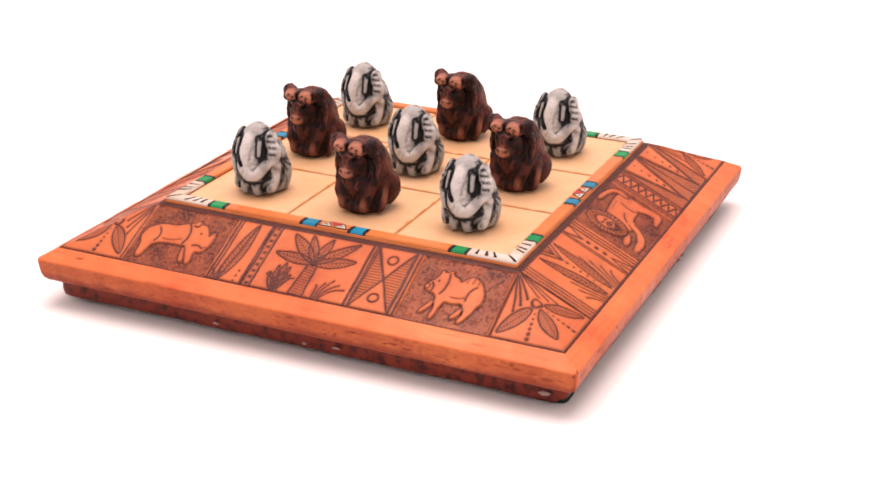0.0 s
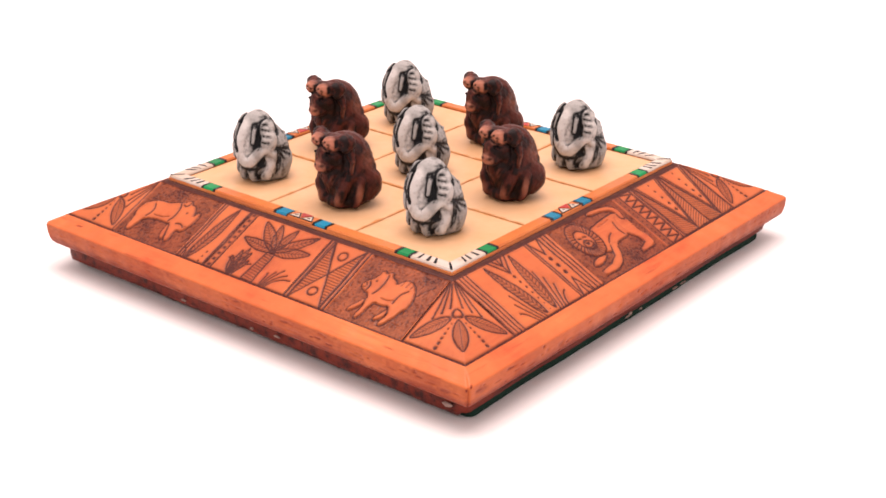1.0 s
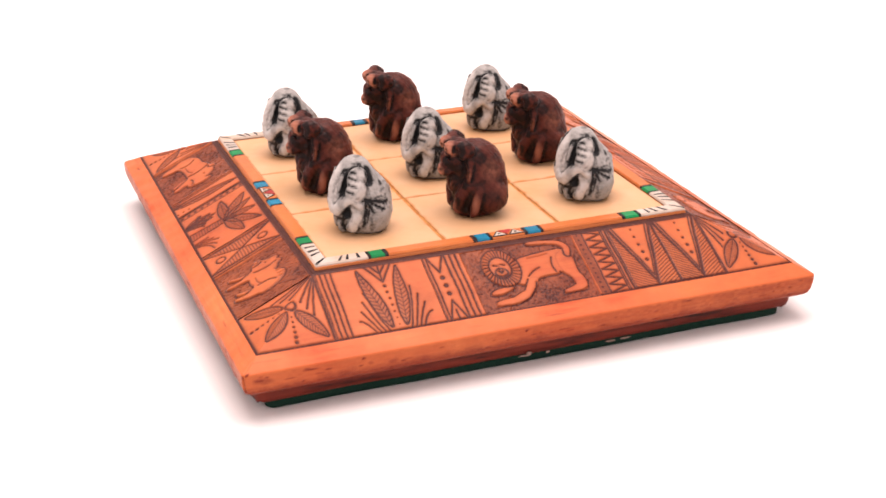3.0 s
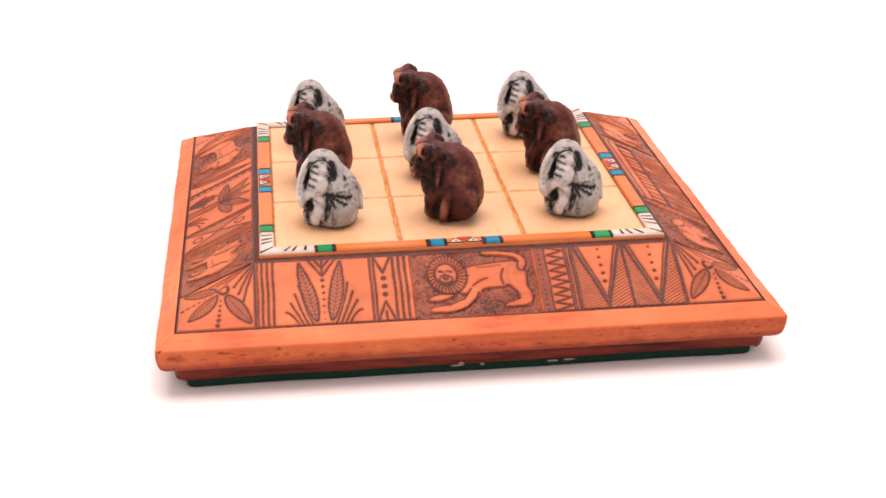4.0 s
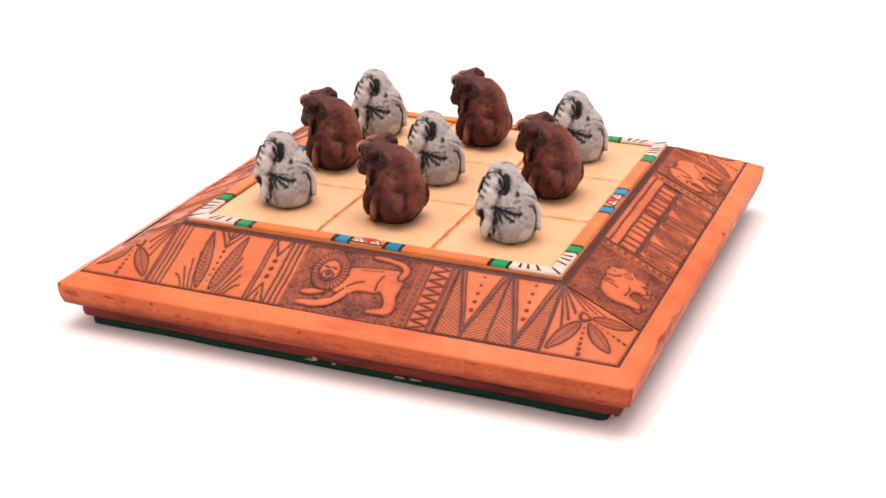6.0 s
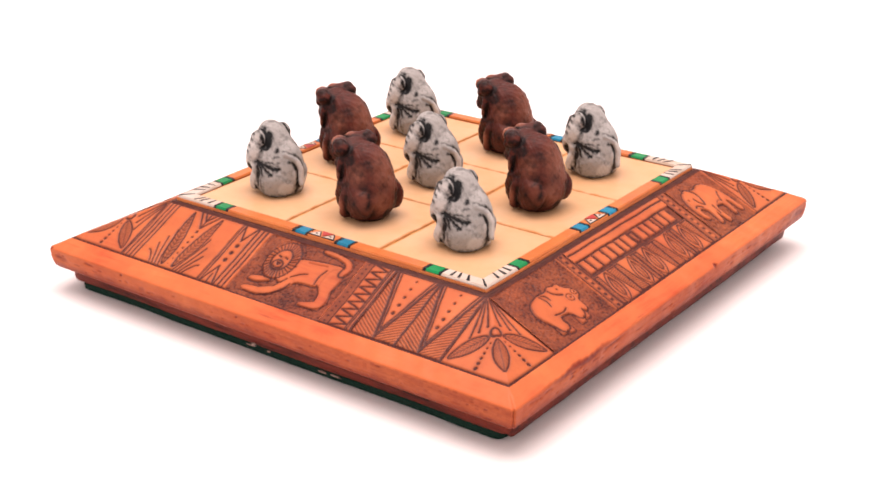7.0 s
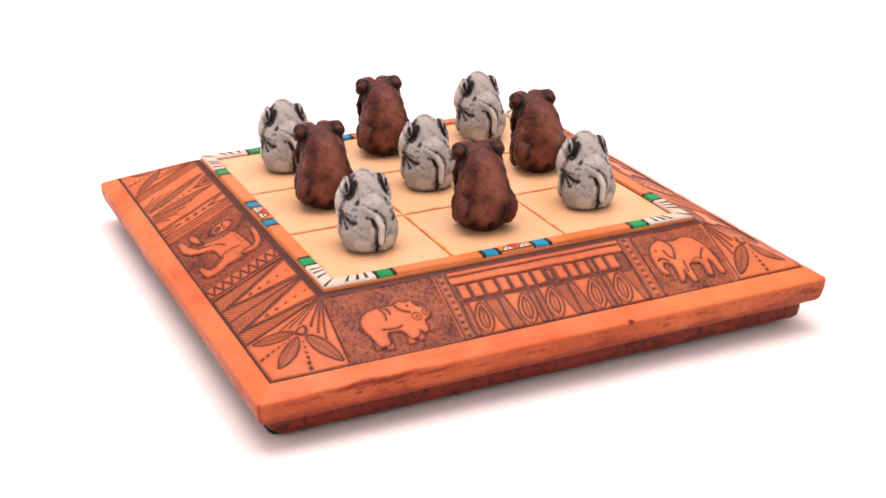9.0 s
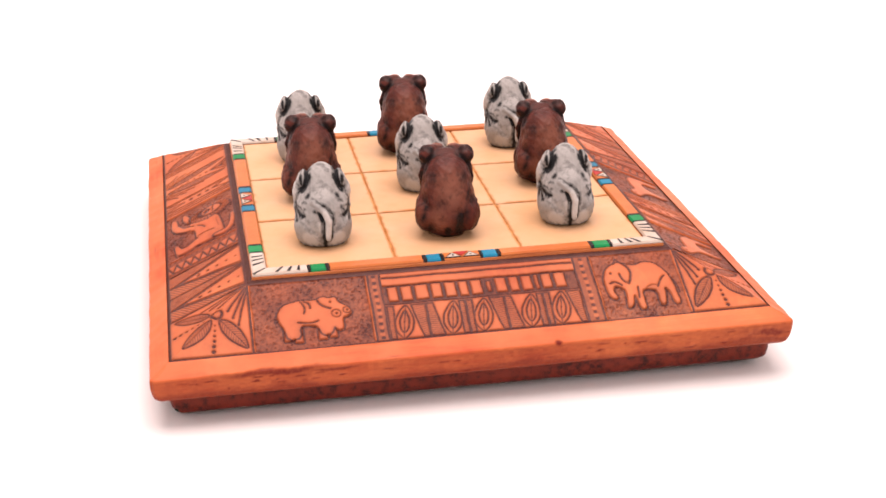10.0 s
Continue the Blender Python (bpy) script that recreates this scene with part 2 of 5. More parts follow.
# Marks on the four rails: side, place along it, row up the profile (0 to 1), half length, half height, in millimetres, and strength.
MARKS = [
    (0, -58, 0.46, 2.2, 1.4, 0.55), (0, -66, 0.50, 1.3, 0.8, 0.5), (0, -68.5, 0.62, 0.8, 0.5, 0.9), (0, 20, 0.48, 9, 0.4, 0.4), (0, -103, 0.5, 4, 1.6, 0.6), (0, 70, 0.40, 14, 0.5, 0.45), (0, 50, 0.42, 5, 0.4, 0.4),
    (1, -70, 0.64, 20, 1.4, 0.85), (1, -50, 0.60, 10, 0.7, 0.8), (1, -40, 0.30, 12, 2.0, 0.6), (1, 26, 0.66, 1.3, 1.2, 0.95), (1, 5, 0.34, 6, 0.7, 0.7), (1, 20, 0.5, 5, 0.6, 0.6), (1, 102, 0.50, 7, 1.8, 0.85), (1, 60, 0.52, 4, 0.5, 0.6), (1, -105, 0.5, 4, 2.5, 0.4),
    (3, 90, 0.42, 6, 1.0, 0.5), (3, 60, 0.46, 3, 0.7, 0.6), (3, 30, 0.44, 5, 0.5, 0.5), (3, 100, 0.46, 3, 1.2, 0.8), (3, -95, 0.85, 2, 0.5, 0.7), (3, 0, 0.48, 8, 0.5, 0.5), (3, 109, 0.62, 0.7, 0.7, 1.0), (3, 75, 0.82, 2.5, 0.4, 0.5),
    (0, -108.6, 0.66, 0.7, 0.7, 1.0), (2, -60, 0.5, 12, 1.0, 0.6), (2, 30, 0.5, 6, 0.8, 0.6),
]


def rim_rail(side):
    """One of the four mitred rails of the rim; side 0 faces -y, then counter-clockwise."""
    n, m = 520, 44
    s = np.linspace(-1, 1, n)
    prof = np.array(RIM)
    run = np.concatenate([[0], np.cumsum(np.hypot(*np.diff(prof, axis=0).T))])
    at = np.unique(np.concatenate([run, np.linspace(0, run[-1], m)]))
    H, Z = np.interp(at, run, prof[:, 0]), np.interp(at, run, prof[:, 1])
    u = at / run[-1]
    long = s * 110.0
    rr = random.Random(40 + side)
    marks = [mk[1:] for mk in MARKS if mk[0] == side]
    for _ in range(60):
        marks.append((rr.uniform(-108, 108), rr.uniform(0.3, 0.62), rr.uniform(0.5, 3.2), rr.uniform(0.15, 0.42), rr.uniform(0.6, 1.0)))
    for _ in range(12):
        marks.append((rr.uniform(-100, 100), rr.uniform(0.3, 0.55), rr.uniform(8, 22), rr.uniform(0.2, 0.5), rr.uniform(0.2, 0.45)))
    wash = np.zeros((len(at), n))
    U, L = np.meshgrid(u * run[-1] * 1000, long, indexing="ij")
    for x, row, hl, hh, k in marks:
        bend = 0.3 * hh * np.sin(L * 0.35 + x) + 0.08 * hh * np.sin(L * 1.7)
        d = np.sqrt(((L - x) / hl) ** 2 + ((U + bend - row * run[-1] * 1000) / hh) ** 2)
        wash = np.maximum(wash, k * np.clip((1.3 - d) / 0.8, 0, 1))
    body = (H > 0.1035) & (u < 0.99)
    low = np.array([noise.noise(Vector((v * 4, side * 7.0, 1.0))) + 0.6 * noise.noise(Vector((v * 17, side * 7.0, 2.0))) for v in s])
    fine = np.array([[noise.noise(Vector((s[j] * 55, i * 0.5, side * 3.0))) for j in range(0, n, 4)] for i in range(len(at))])
    fine = np.repeat(fine, 4, axis=1)[:, :n]
    P = np.zeros((len(at), n, 3))
    for i in range(len(at)):
        round_off = 0.0009 * np.clip((np.abs(s) - 0.988) / 0.012, 0, 1) ** 2 * np.clip((H[i] - 0.1040) / 0.004, 0, 1)
        hh = H[i] - round_off
        w = (0.00035 * low - 0.00035 * wash[i]) * (1 - np.abs(s) ** 40) * body[i]
        P[i] = np.stack([s * hh, -(hh + w), Z[i] + 0.4 * w], -1)
    # darker unevenly towards and under the lower edge
    rail_dark = np.clip((0.52 + 0.12 * low[None, :] + 0.04 * fine - u[:, None]) / 0.17, 0, 1) * 0.85
    # red stain and dimmer light painted along the upright face, heavier towards some ends
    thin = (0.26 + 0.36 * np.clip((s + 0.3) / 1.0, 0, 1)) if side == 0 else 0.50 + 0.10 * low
    stain_shade = thin[None, :] * np.clip((0.66 + 0.012 * fine - u[:, None]) / 0.03, 0, 1) * (0.8 + 0.5 * fine + 0.3 * low[None, :])
    rail_dark = np.maximum(rail_dark, np.clip(stain_shade, 0, 0.75))
    c, q = [(1, 0), (0, 1), (-1, 0), (0, -1)][side]
    R = np.array([[c, -q, 0], [q, c, 0], [0, 0, 1]])
    me = grid_mesh("rim_rail", skewed(P @ R.T), {"wash": np.maximum(wash, rail_dark * 0.85)})
    return link_mesh("rim_rail", me, RIM_X if side % 2 == 0 else RIM_Y, board, "orange wood rail with red-brown streaks", smooth=True)


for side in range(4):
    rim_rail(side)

def scuff(side, x, z, long, high, seed):
    """A small chip in the foot where the pale body shows."""
    r = random.Random(seed)
    bm = bmesh.new()
    bmesh.ops.create_icosphere(bm, subdivisions=2, radius=1)
    c, q = [(1, 0), (0, 1), (-1, 0), (0, -1)][side]
    R = np.array([[c, -q, 0], [q, c, 0], [0, 0, 1]])
    for v in bm.verts:
        k = 1 + r.uniform(-0.3, 0.3)
        v.co = Vector(R @ np.array((x / 1000 + v.co.x * k * long / 1000, -0.1048 + v.co.y * 0.0004, z / 1000 + v.co.z * k * high / 1000)))
    part("scuff", bm, SCUFF, board, "pale chipped spot on the foot", smooth=True)


scuff(0, -5.5, 4.4, 1.1, 0.55, 1)
scuff(0, 27.0, 3.3, 2.0, 0.35, 2)
scuff(0, 2.0, 3.6, 0.8, 0.4, 5)
scuff(3, 97.0, 5.6, 2.0, 0.9, 3)
scuff(3, 18.0, 5.8, 1.5, 0.5, 6)
scuff(3, -32.0, 5.6, 1.6, 0.5, 7)
scuff(3, 5.0, 5.0, 0.9, 0.6, 8)
scuff(0, -6.8, 3.7, 2.6, 0.3, 9)
scuff(0, 33.0, 3.5, 2.4, 0.3, 10)

# brown stained gutter round the painted frame, and the bed under the tiles
bm, loops = square_loft([(0.0762, 0.0332), (0.0757, 0.0345), (0.0748, 0.0344), (0.0736, 0.0350)], 0.0003, 1, 0.0, 20)
part("gutter", bm, GUTTER, board, "dark brown stained groove", smooth=True)
bm, loops = square_loft([(0.0690, 0.0335), (0.0690, 0.0352)], 0.0005, 1)
bm.faces.new(loops[-1])
part("tile_bed", bm, GROOVE, board, "ochre stained bed between the tiles")


# ---- carving: relief and wash drawn in millimetres on a panel ----
class Carving:
    def __init__(self, x0, x1, y0, y1, step=0.26):
        nx, ny = max(int(round((x1 - x0) / step)), 3), max(int(round((y1 - y0) / step)), 3)
        self.x, self.y = np.linspace(x0, x1, nx + 1), np.linspace(y0, y1, ny + 1)
        self.X, self.Y = np.meshgrid(self.x, self.y)
        self.h, self.ink = np.zeros_like(self.X), np.zeros_like(self.X)
        rng = np.random.RandomState(int(abs(x0) * 31 + abs(x1) * 7 + abs(y1)) % 9973)
        self.rng = rng
        self.rough = rng.rand(*self.X.shape)
        # hand-cut lines waver a little
        self.Xw = self.X + 0.10 * np.sin(self.Y * 0.33 + x0) + 0.04 * np.sin(self.Y * 1.3 + self.X * 0.7)
        self.Yw = self.Y + 0.10 * np.sin(self.X * 0.3 + x1) + 0.04 * np.sin(self.X * 1.4 - self.Y * 0.6)

    def dist(self, pts, closed=False):
        pts = list(pts) + ([pts[0]] if closed else [])
        d = np.full(self.X.shape, 1e9)
        for (ax, ay), (bx, by) in zip(pts, pts[1:]):
            ux, uy = bx - ax, by - ay
            l2 = ux * ux + uy * uy + 1e-12
            t = np.clip(((self.Xw - ax) * ux + (self.Yw - ay) * uy) / l2, 0, 1)
            d = np.minimum(d, np.hypot(self.Xw - ax - t * ux, self.Yw - ay - t * uy))
        return d

    def inside(self, pts):
        m = np.zeros(self.X.shape, bool)
        for (ax, ay), (bx, by) in zip(pts, list(pts[1:]) + [pts[0]]):
            if ay != by:
                m ^= ((ay > self.Yw) != (by > self.Yw)) & (self.Xw < (bx - ax) * (self.Yw - ay) / (by - ay) + ax)
        return m

    def cut(self, k, depth, ink):
        self.h = np.minimum(self.h, -depth * k) if depth > 0 else self.h
        self.ink = np.maximum(self.ink, ink * k)

    def soak(self, k=0.6):
        """Wash creeps a little out of the cuts into the grain."""
        b = self.ink
        for n in (1, 2, 3):
            p = np.pad(b, n, mode="edge")
            b = (p[:-2 * n, n:-n] + p[2 * n:, n:-n] + p[n:-n, :-2 * n] + p[n:-n, 2 * n:] + b) / 5
        self.ink = np.clip(np.maximum(self.ink, k * b * (0.8 + 0.4 * self.rough)), 0, 1)

    def line(self, *pts, w=0.42, depth=0.26, ink=0.95):
        self.cut(np.clip((w / 2 + 0.36 - self.dist(pts)) / 0.36, 0, 1), depth, ink)

    def curve(self, a, b, c, **kw):
        """A line from a to c, drawn towards b."""
        t = np.linspace(0, 1, 8)
        self.line(*[((1 - u) ** 2 * a[0] + 2 * u * (1 - u) * b[0] + u * u * c[0], (1 - u) ** 2 * a[1] + 2 * u * (1 - u) * b[1] + u * u * c[1]) for u in t], **kw)

    def dot(self, x, y, r=0.6):
        self.cut(np.clip((r + 0.15 - np.hypot(self.Xw - x, self.Yw - y)) / 0.35, 0, 1), 0.3, 0.92)

    def dots(self, x0, y0, x1, y1, n, r=0.55, r1=None):
        for i in range(n):
            u = i / max(n - 1, 1)
            self.dot(x0 + u * (x1 - x0), y0 + u * (y1 - y0), r + u * ((r1 or r) - r))

    def circle(self, x, y, r, w=0.5, boss=0.25):
        d = np.hypot(self.Xw - x, self.Yw - y)
        self.cut(np.clip((w / 2 + 0.25 - np.abs(d - r)) / 0.36, 0, 1), 0.3, 0.9)
        self.h = np.where(d < r - 0.4, boss * np.sqrt(np.clip(1 - (d / r) ** 2, 0, 1)), self.h)

    def strip(self, x0, x1, depth=0.3, ink=0.8):
        """A sunk band across the panel."""
        k = np.clip((np.minimum(self.Xw - x0, x1 - self.Xw) + 0.15) / 0.3, 0, 1)
        self.cut(k, depth, ink)

    def shade(self, pts, spacing=0.95, angle=90.0, ink=0.95, outline=True, ground=0.14):
        """A shape filled with close cut lines."""
        m = self.inside(pts)
        a = radians(angle)
        u = (self.Xw * math.cos(a) + self.Yw * math.sin(a)) / spacing
        k = np.clip(1.05 - np.abs((u % 1.0) - 0.5) * 3.0, 0, 1)
        self.cut(np.where(m, np.maximum(k, ground), 0), 0.2, ink)
        if outline:
            self.line(*pts, pts[0])

    def leaf(self, x0, y0, x1, y1, wide, veins=9, solid=0.42):
        """A pointed leaf with midrib and slanting veins."""
        ux, uy = x1 - x0, y1 - y0
        length = math.hypot(ux, uy)
        ux, uy = ux / length, uy / length
        a = (self.Xw - x0) * ux + (self.Yw - y0) * uy
        b = -(self.Xw - x0) * uy + (self.Yw - y0) * ux
        t = np.clip(a / length, 0, 1)
        half = wide / 2 * np.sin(math.pi * t ** 0.85) ** 0.8
        ok = (a > 0) & (a < length)
        edge = np.where(ok, np.abs(np.abs(b) - half), 9)
        self.cut(np.clip((0.55 - edge) / 0.34, 0, 1), 0.26, 0.96)
        inner = ok & (np.abs(b) < half)
        v = ((a - np.abs(b) * 0.9) / length * veins) % 1.0
        k = np.clip(1.1 - np.abs(v - 0.5) * 3.0, 0, 1)
        self.cut(np.where(inner, np.maximum(k, solid), 0), 0.18, 0.92)
        self.cut(np.where(inner, np.clip((0.36 - np.abs(b)) / 0.3, 0, 1), 0), 0.2, 0.9)

    def stipple(self, x0, x1, y0, y1, depth=0.55, ink=0.66):
        """A sunk ground worked over with a punch."""
        d = np.minimum(np.minimum(self.Xw - x0, x1 - self.Xw), np.minimum(self.Yw - y0, y1 - self.Yw))
        k = np.clip((d + 0.1) / 0.4, 0, 1)
        r = self.rough
        for n in (1, 1):
            r = (r + np.roll(r, n, 0) + np.roll(r, n, 1) + np.roll(r, -n, 0) + np.roll(r, -n, 1)) / 5
        r = (r - r.mean()) / r.std()
        pits = np.clip((r - 0.5) / 1.2, 0, 1)
        worn = 0.07 * np.sin(self.X * 0.5 + self.Y * 0.23) + 0.06 * np.sin(self.Y * 0.41 - self.X * 0.27 + x1)
        self.h = np.where(k > 0, -depth * k - 0.22 * pits * k, self.h)
        self.ink = np.maximum(self.ink, k * np.clip(ink + 0.05 + 0.7 * worn + 0.10 * pits - 0.12 * np.clip(-r, 0, 1), 0.2, 1))

    def relief(self, pts, height=0.22, rounds=1, soft=1.1, line=True):
        """A raised, rounded shape left standing, edged by a dark cut."""
        for _ in range(rounds):
            out = []
            for (ax, ay), (bx, by) in zip(pts, pts[1:] + [pts[0]]):
                out += [(0.75 * ax + 0.25 * bx, 0.75 * ay + 0.25 * by), (0.25 * ax + 0.75 * bx, 0.25 * ay + 0.75 * by)]
            pts = out
        m, d = self.inside(pts), self.dist(pts, True)
        sd = np.where(m, d, -d)
        k = np.clip((sd + 0.1) / 0.3, 0, 1)
        dome = height * np.sqrt(np.clip(sd / soft, 0, 1))
        self.h = np.where(k > 0, self.h * (1 - k) + (dome - 0.1) * k, self.h)
        self.ink = self.ink * (1 - k) + 0.32 * k * np.clip(1 - sd / 0.9, 0, 1) * (0.7 + 0.6 * self.rough)
        if line:
            self.cut(np.clip((0.62 - np.abs(sd + 0.45)) / 0.4, 0, 1), 0.0, 0.95)


SLOPE = math.hypot(ETCH_H - FIELD_H, FIELD_Z - ETCH_Z) * 1000


def to_slope(x, y, up, side):
    """A place on a sloping side: x along it, y up the slope from the outer edge, up off its face, in millimetres."""
    run, rise = (ETCH_H - FIELD_H) * 1000 / SLOPE, (FIELD_Z - ETCH_Z) * 1000 / SLOPE
    P = np.stack([x, -(ETCH_H * 1000) + y * run - up * rise, ETCH_Z * 1000 + y * rise + up * run], -1) / 1000
    c, q = [(1, 0), (0, 1), (-1, 0), (0, -1)][side]
    return P @ np.array([[c, -q, 0], [q, c, 0], [0, 0, 1]]).T


HALF = FIELD_H * 1000


def side_panel(side, x0, x1, draw, label, top=0.0):
    """A panel of the sloping border between x0 and x1; draw(c, w, h) cuts it, in its own millimetres."""
    c = Carving(0, x1 - x0, 0, SLOPE)
    draw(c, x1 - x0, SLOPE)
    c.cut(np.clip((1.35 - c.Y) / 0.5, 0, 1), 0.4, 0.97)
    c.cut(np.clip((c.Y - SLOPE + 1.5) / 0.5, 0, 1), 0.3, 0.95)
    c.soak()
    P = to_slope(c.X + x0, c.Y, c.h, side)
    me = grid_mesh("carved_panel", skewed(P), {"wash": c.ink})
    return link_mesh("carved_panel", me, CARVED, board, label, smooth=True)


def in_box(pts, x, y, w, h):
    return [(x + a * w, y + b * h) for a, b in pts]


def bars(c, x, n, gap, w=0.42):
    for i in range(n):
        c.line((x + i * gap, 0), (x + i * gap, SLOPE), w=w)


def tendrils(c, x, y, spread, n, height, lean=0.0):
    """Thin stalks that fan out, each with a bud."""
    for i in range(n):
        u = (i / max(n - 1, 1) - 0.5) * 2
        tip = (x + u * spread + lean, y + height * (1 - 0.35 * abs(u)))
        c.curve((x + u * spread * 0.25, y), (x + u * spread * 0.4 + lean * 0.3, y + height * 0.6), tip, w=0.34)
        c.dot(tip[0], tip[1], 0.5)


def draw_stripes_leaves(c, w, h):
    c.strip(0, 0.9)
    bars(c, 2.2, 3, 1.9)
    m = 7 + (w - 7) / 2
    c.line((m - 5.5, h), (m, h * 0.72), (m + 5.5, h), w=0.5)
    c.line((m - 3.4, h), (m, h * 0.84), (m + 3.4, h), w=0.5)
    c.line((m, h), (m, h * 0.74))
    c.leaf(m - 2.6, 2.0, m - 8.2, h - 2.0, 4.6, 15)
    c.leaf(m + 2.6, 2.0, m + 6.6, h - 2.0, 4.6, 15)
    c.dots(m, h * 0.66, m, 3, 7, 0.75, 0.25)
    for sgn in (-1, 1):
        for i in range(4):
            x = m + sgn * (4.0 + i * 1.6)
            top = (m + sgn * (8.6 + i * 1.5), h * (0.60 - 0.13 * i))
            c.curve((x, 1), (x + sgn * 2.2, h * 0.2), top, w=0.36)
            c.dot(top[0], top[1], 0.45)


def draw_chevrons(c, w, h):
    c.strip(0.2, 1.2)
    x0, x1 = 2.0, w - 6.2
    m = (x0 + x1) / 2
    c.line((x0, h - 1), (x0, h * 0.0))
    c.line((x0, h - 1), (m, h * 0.72), (x1, h - 1), w=0.5)
    c.line((x0, h * 0.02), (m, h * 0.30), (x1, h * 0.02), w=0.5)
    c.line((m, h * 0.16), (m, 1))
    c.dots(m, h * 0.64, m, h * 0.40, 3, 1.0)
    for i in range(3):
        c.line((w - 5.6 + i * 2.1, 0), (w - 5.6 + i * 2.1, h), w=0.55)


def draw_lion(c, w, h):
    c.stipple(0.3, w - 0.3, 0.6, h - 1)
    box = lambda pts: in_box(pts, 0, 0, w, h)
    g = lambda a, b: box([(a, b)])[0]
    c.relief(box([(0.34, 0.34), (0.24, 0.26), (0.12, 0.26), (0.13, 0.32), (0.24, 0.36)]), soft=0.8)
    c.relief(box([(0.36, 0.66), (0.46, 0.75), (0.60, 0.77), (0.74, 0.79), (0.86, 0.80), (0.91, 0.70), (0.86, 0.52), (0.74, 0.42), (0.60, 0.43), (0.50, 0.37), (0.42, 0.34), (0.34, 0.40)]))
    c.relief(box([(0.76, 0.70), (0.86, 0.79), (0.92, 0.66), (0.90, 0.44), (0.94, 0.27), (0.92, 0.15), (0.71, 0.12), (0.71, 0.18), (0.84, 0.23), (0.83, 0.34), (0.76, 0.46)]), line=False)
    c.relief(box([(0.46, 0.44), (0.40, 0.28), (0.28, 0.20), (0.14, 0.18), (0.12, 0.10), (0.30, 0.09), (0.42, 0.15), (0.52, 0.30), (0.56, 0.44)]), line=False)
    c.relief(box([(0.90, 0.66), (0.94, 0.80), (0.88, 0.92), (0.74, 0.95), (0.58, 0.97), (0.58, 0.91), (0.72, 0.90), (0.85, 0.86), (0.88, 0.78), (0.86, 0.68)]), rounds=2, soft=0.8)
    c.line(g(0.75, 0.45), g(0.82, 0.34), g(0.83, 0.24), g(0.71, 0.18), g(0.70, 0.11), g(0.92, 0.14), g(0.95, 0.27), g(0.91, 0.44), g(0.93, 0.64), w=0.45)
    c.line(g(0.46, 0.42), g(0.40, 0.28), g(0.28, 0.20), g(0.13, 0.18), w=0.4)
    c.line(g(0.52, 0.36), g(0.50, 0.28), g(0.42, 0.15), g(0.30, 0.08), g(0.13, 0.09), w=0.45)
    cx, cy = g(0.29, 0.64)
    ring = [(cx + 6.8 * math.cos(a), cy + 8.8 * math.sin(a)) for a in np.linspace(0, 2 * math.pi, 16)[:-1]]
    c.relief(ring, 0.25)
    c.cut(np.where(c.inside(ring), 0.42, 0), 0.05, 0.9)
    for i, a in enumerate(np.linspace(0, 2 * math.pi, 31)[:-1]):
        out = 1.0 + 0.10 * (i % 2) + 0.04 * (i % 3)
        c.line((cx + 3.7 * math.cos(a), cy + 4.6 * math.sin(a)), (cx + 6.5 * out * math.cos(a + 0.12), cy + 8.4 * out * math.sin(a + 0.12)), w=0.25)
    c.relief([(cx - 0.3 + 3.7 * math.cos(a), cy + 4.9 * math.sin(a)) for a in np.linspace(0, 2 * math.pi, 12)[:-1]], 0.45)
    c.relief([(cx - 0.5 + 2.0 * math.cos(a), cy - 2.4 + 1.8 * math.sin(a)) for a in np.linspace(0, 2 * math.pi, 10)[:-1]], 0.5)
    for e in (-1.8, 1.2):
        c.line((cx + e - 0.7, cy + 1.6), (cx + e + 0.6, cy + 1.2), w=0.5)
    c.line((cx - 0.4, cy + 1.4), (cx - 0.6, cy - 1.0), w=0.25, ink=0.7)
    c.line((cx - 1.4, cy - 1.4), (cx + 0.4, cy - 1.4), (cx - 0.5, cy - 2.4), (cx - 1.4, cy - 1.4), w=0.4)
    c.curve((cx - 2.0, cy - 3.4), (cx - 0.5, cy - 4.2), (cx + 1.0, cy - 3.4), w=0.4)
    c.curve(g(0.72, 0.46), g(0.70, 0.58), g(0.74, 0.68), w=0.4)
    c.curve(g(0.48, 0.46), g(0.54, 0.54), g(0.60, 0.56), w=0.35)
    c.curve(g(0.54, 0.72), g(0.64, 0.72), g(0.72, 0.74), w=0.2, ink=0.4)


def draw_beads_zigzag(c, w, h):
    c.strip(0.1, 3.6, 0.25, 0.62)
    for i in range(13):
        c.dot(1.8, 1.8 + i * (h - 3.4) / 12, 0.62)
    c.line((3.9, 0), (3.9, h))
    n, x0, x1 = 8, 4.8, w - 3.2
    z = [(x0 if i % 2 == 0 else x1, 1 + i * (h - 2) / (2 * n)) for i in range(2 * n + 1)]
    c.line(*z, w=0.5)
    c.line((x1 + 0.5, 0), (x1 + 0.5, h))
    c.line((w - 0.5, 0), (w - 0.5, h), w=0.7)
    c.line((w - 1.9, 0), (w - 1.9, h), w=0.4)


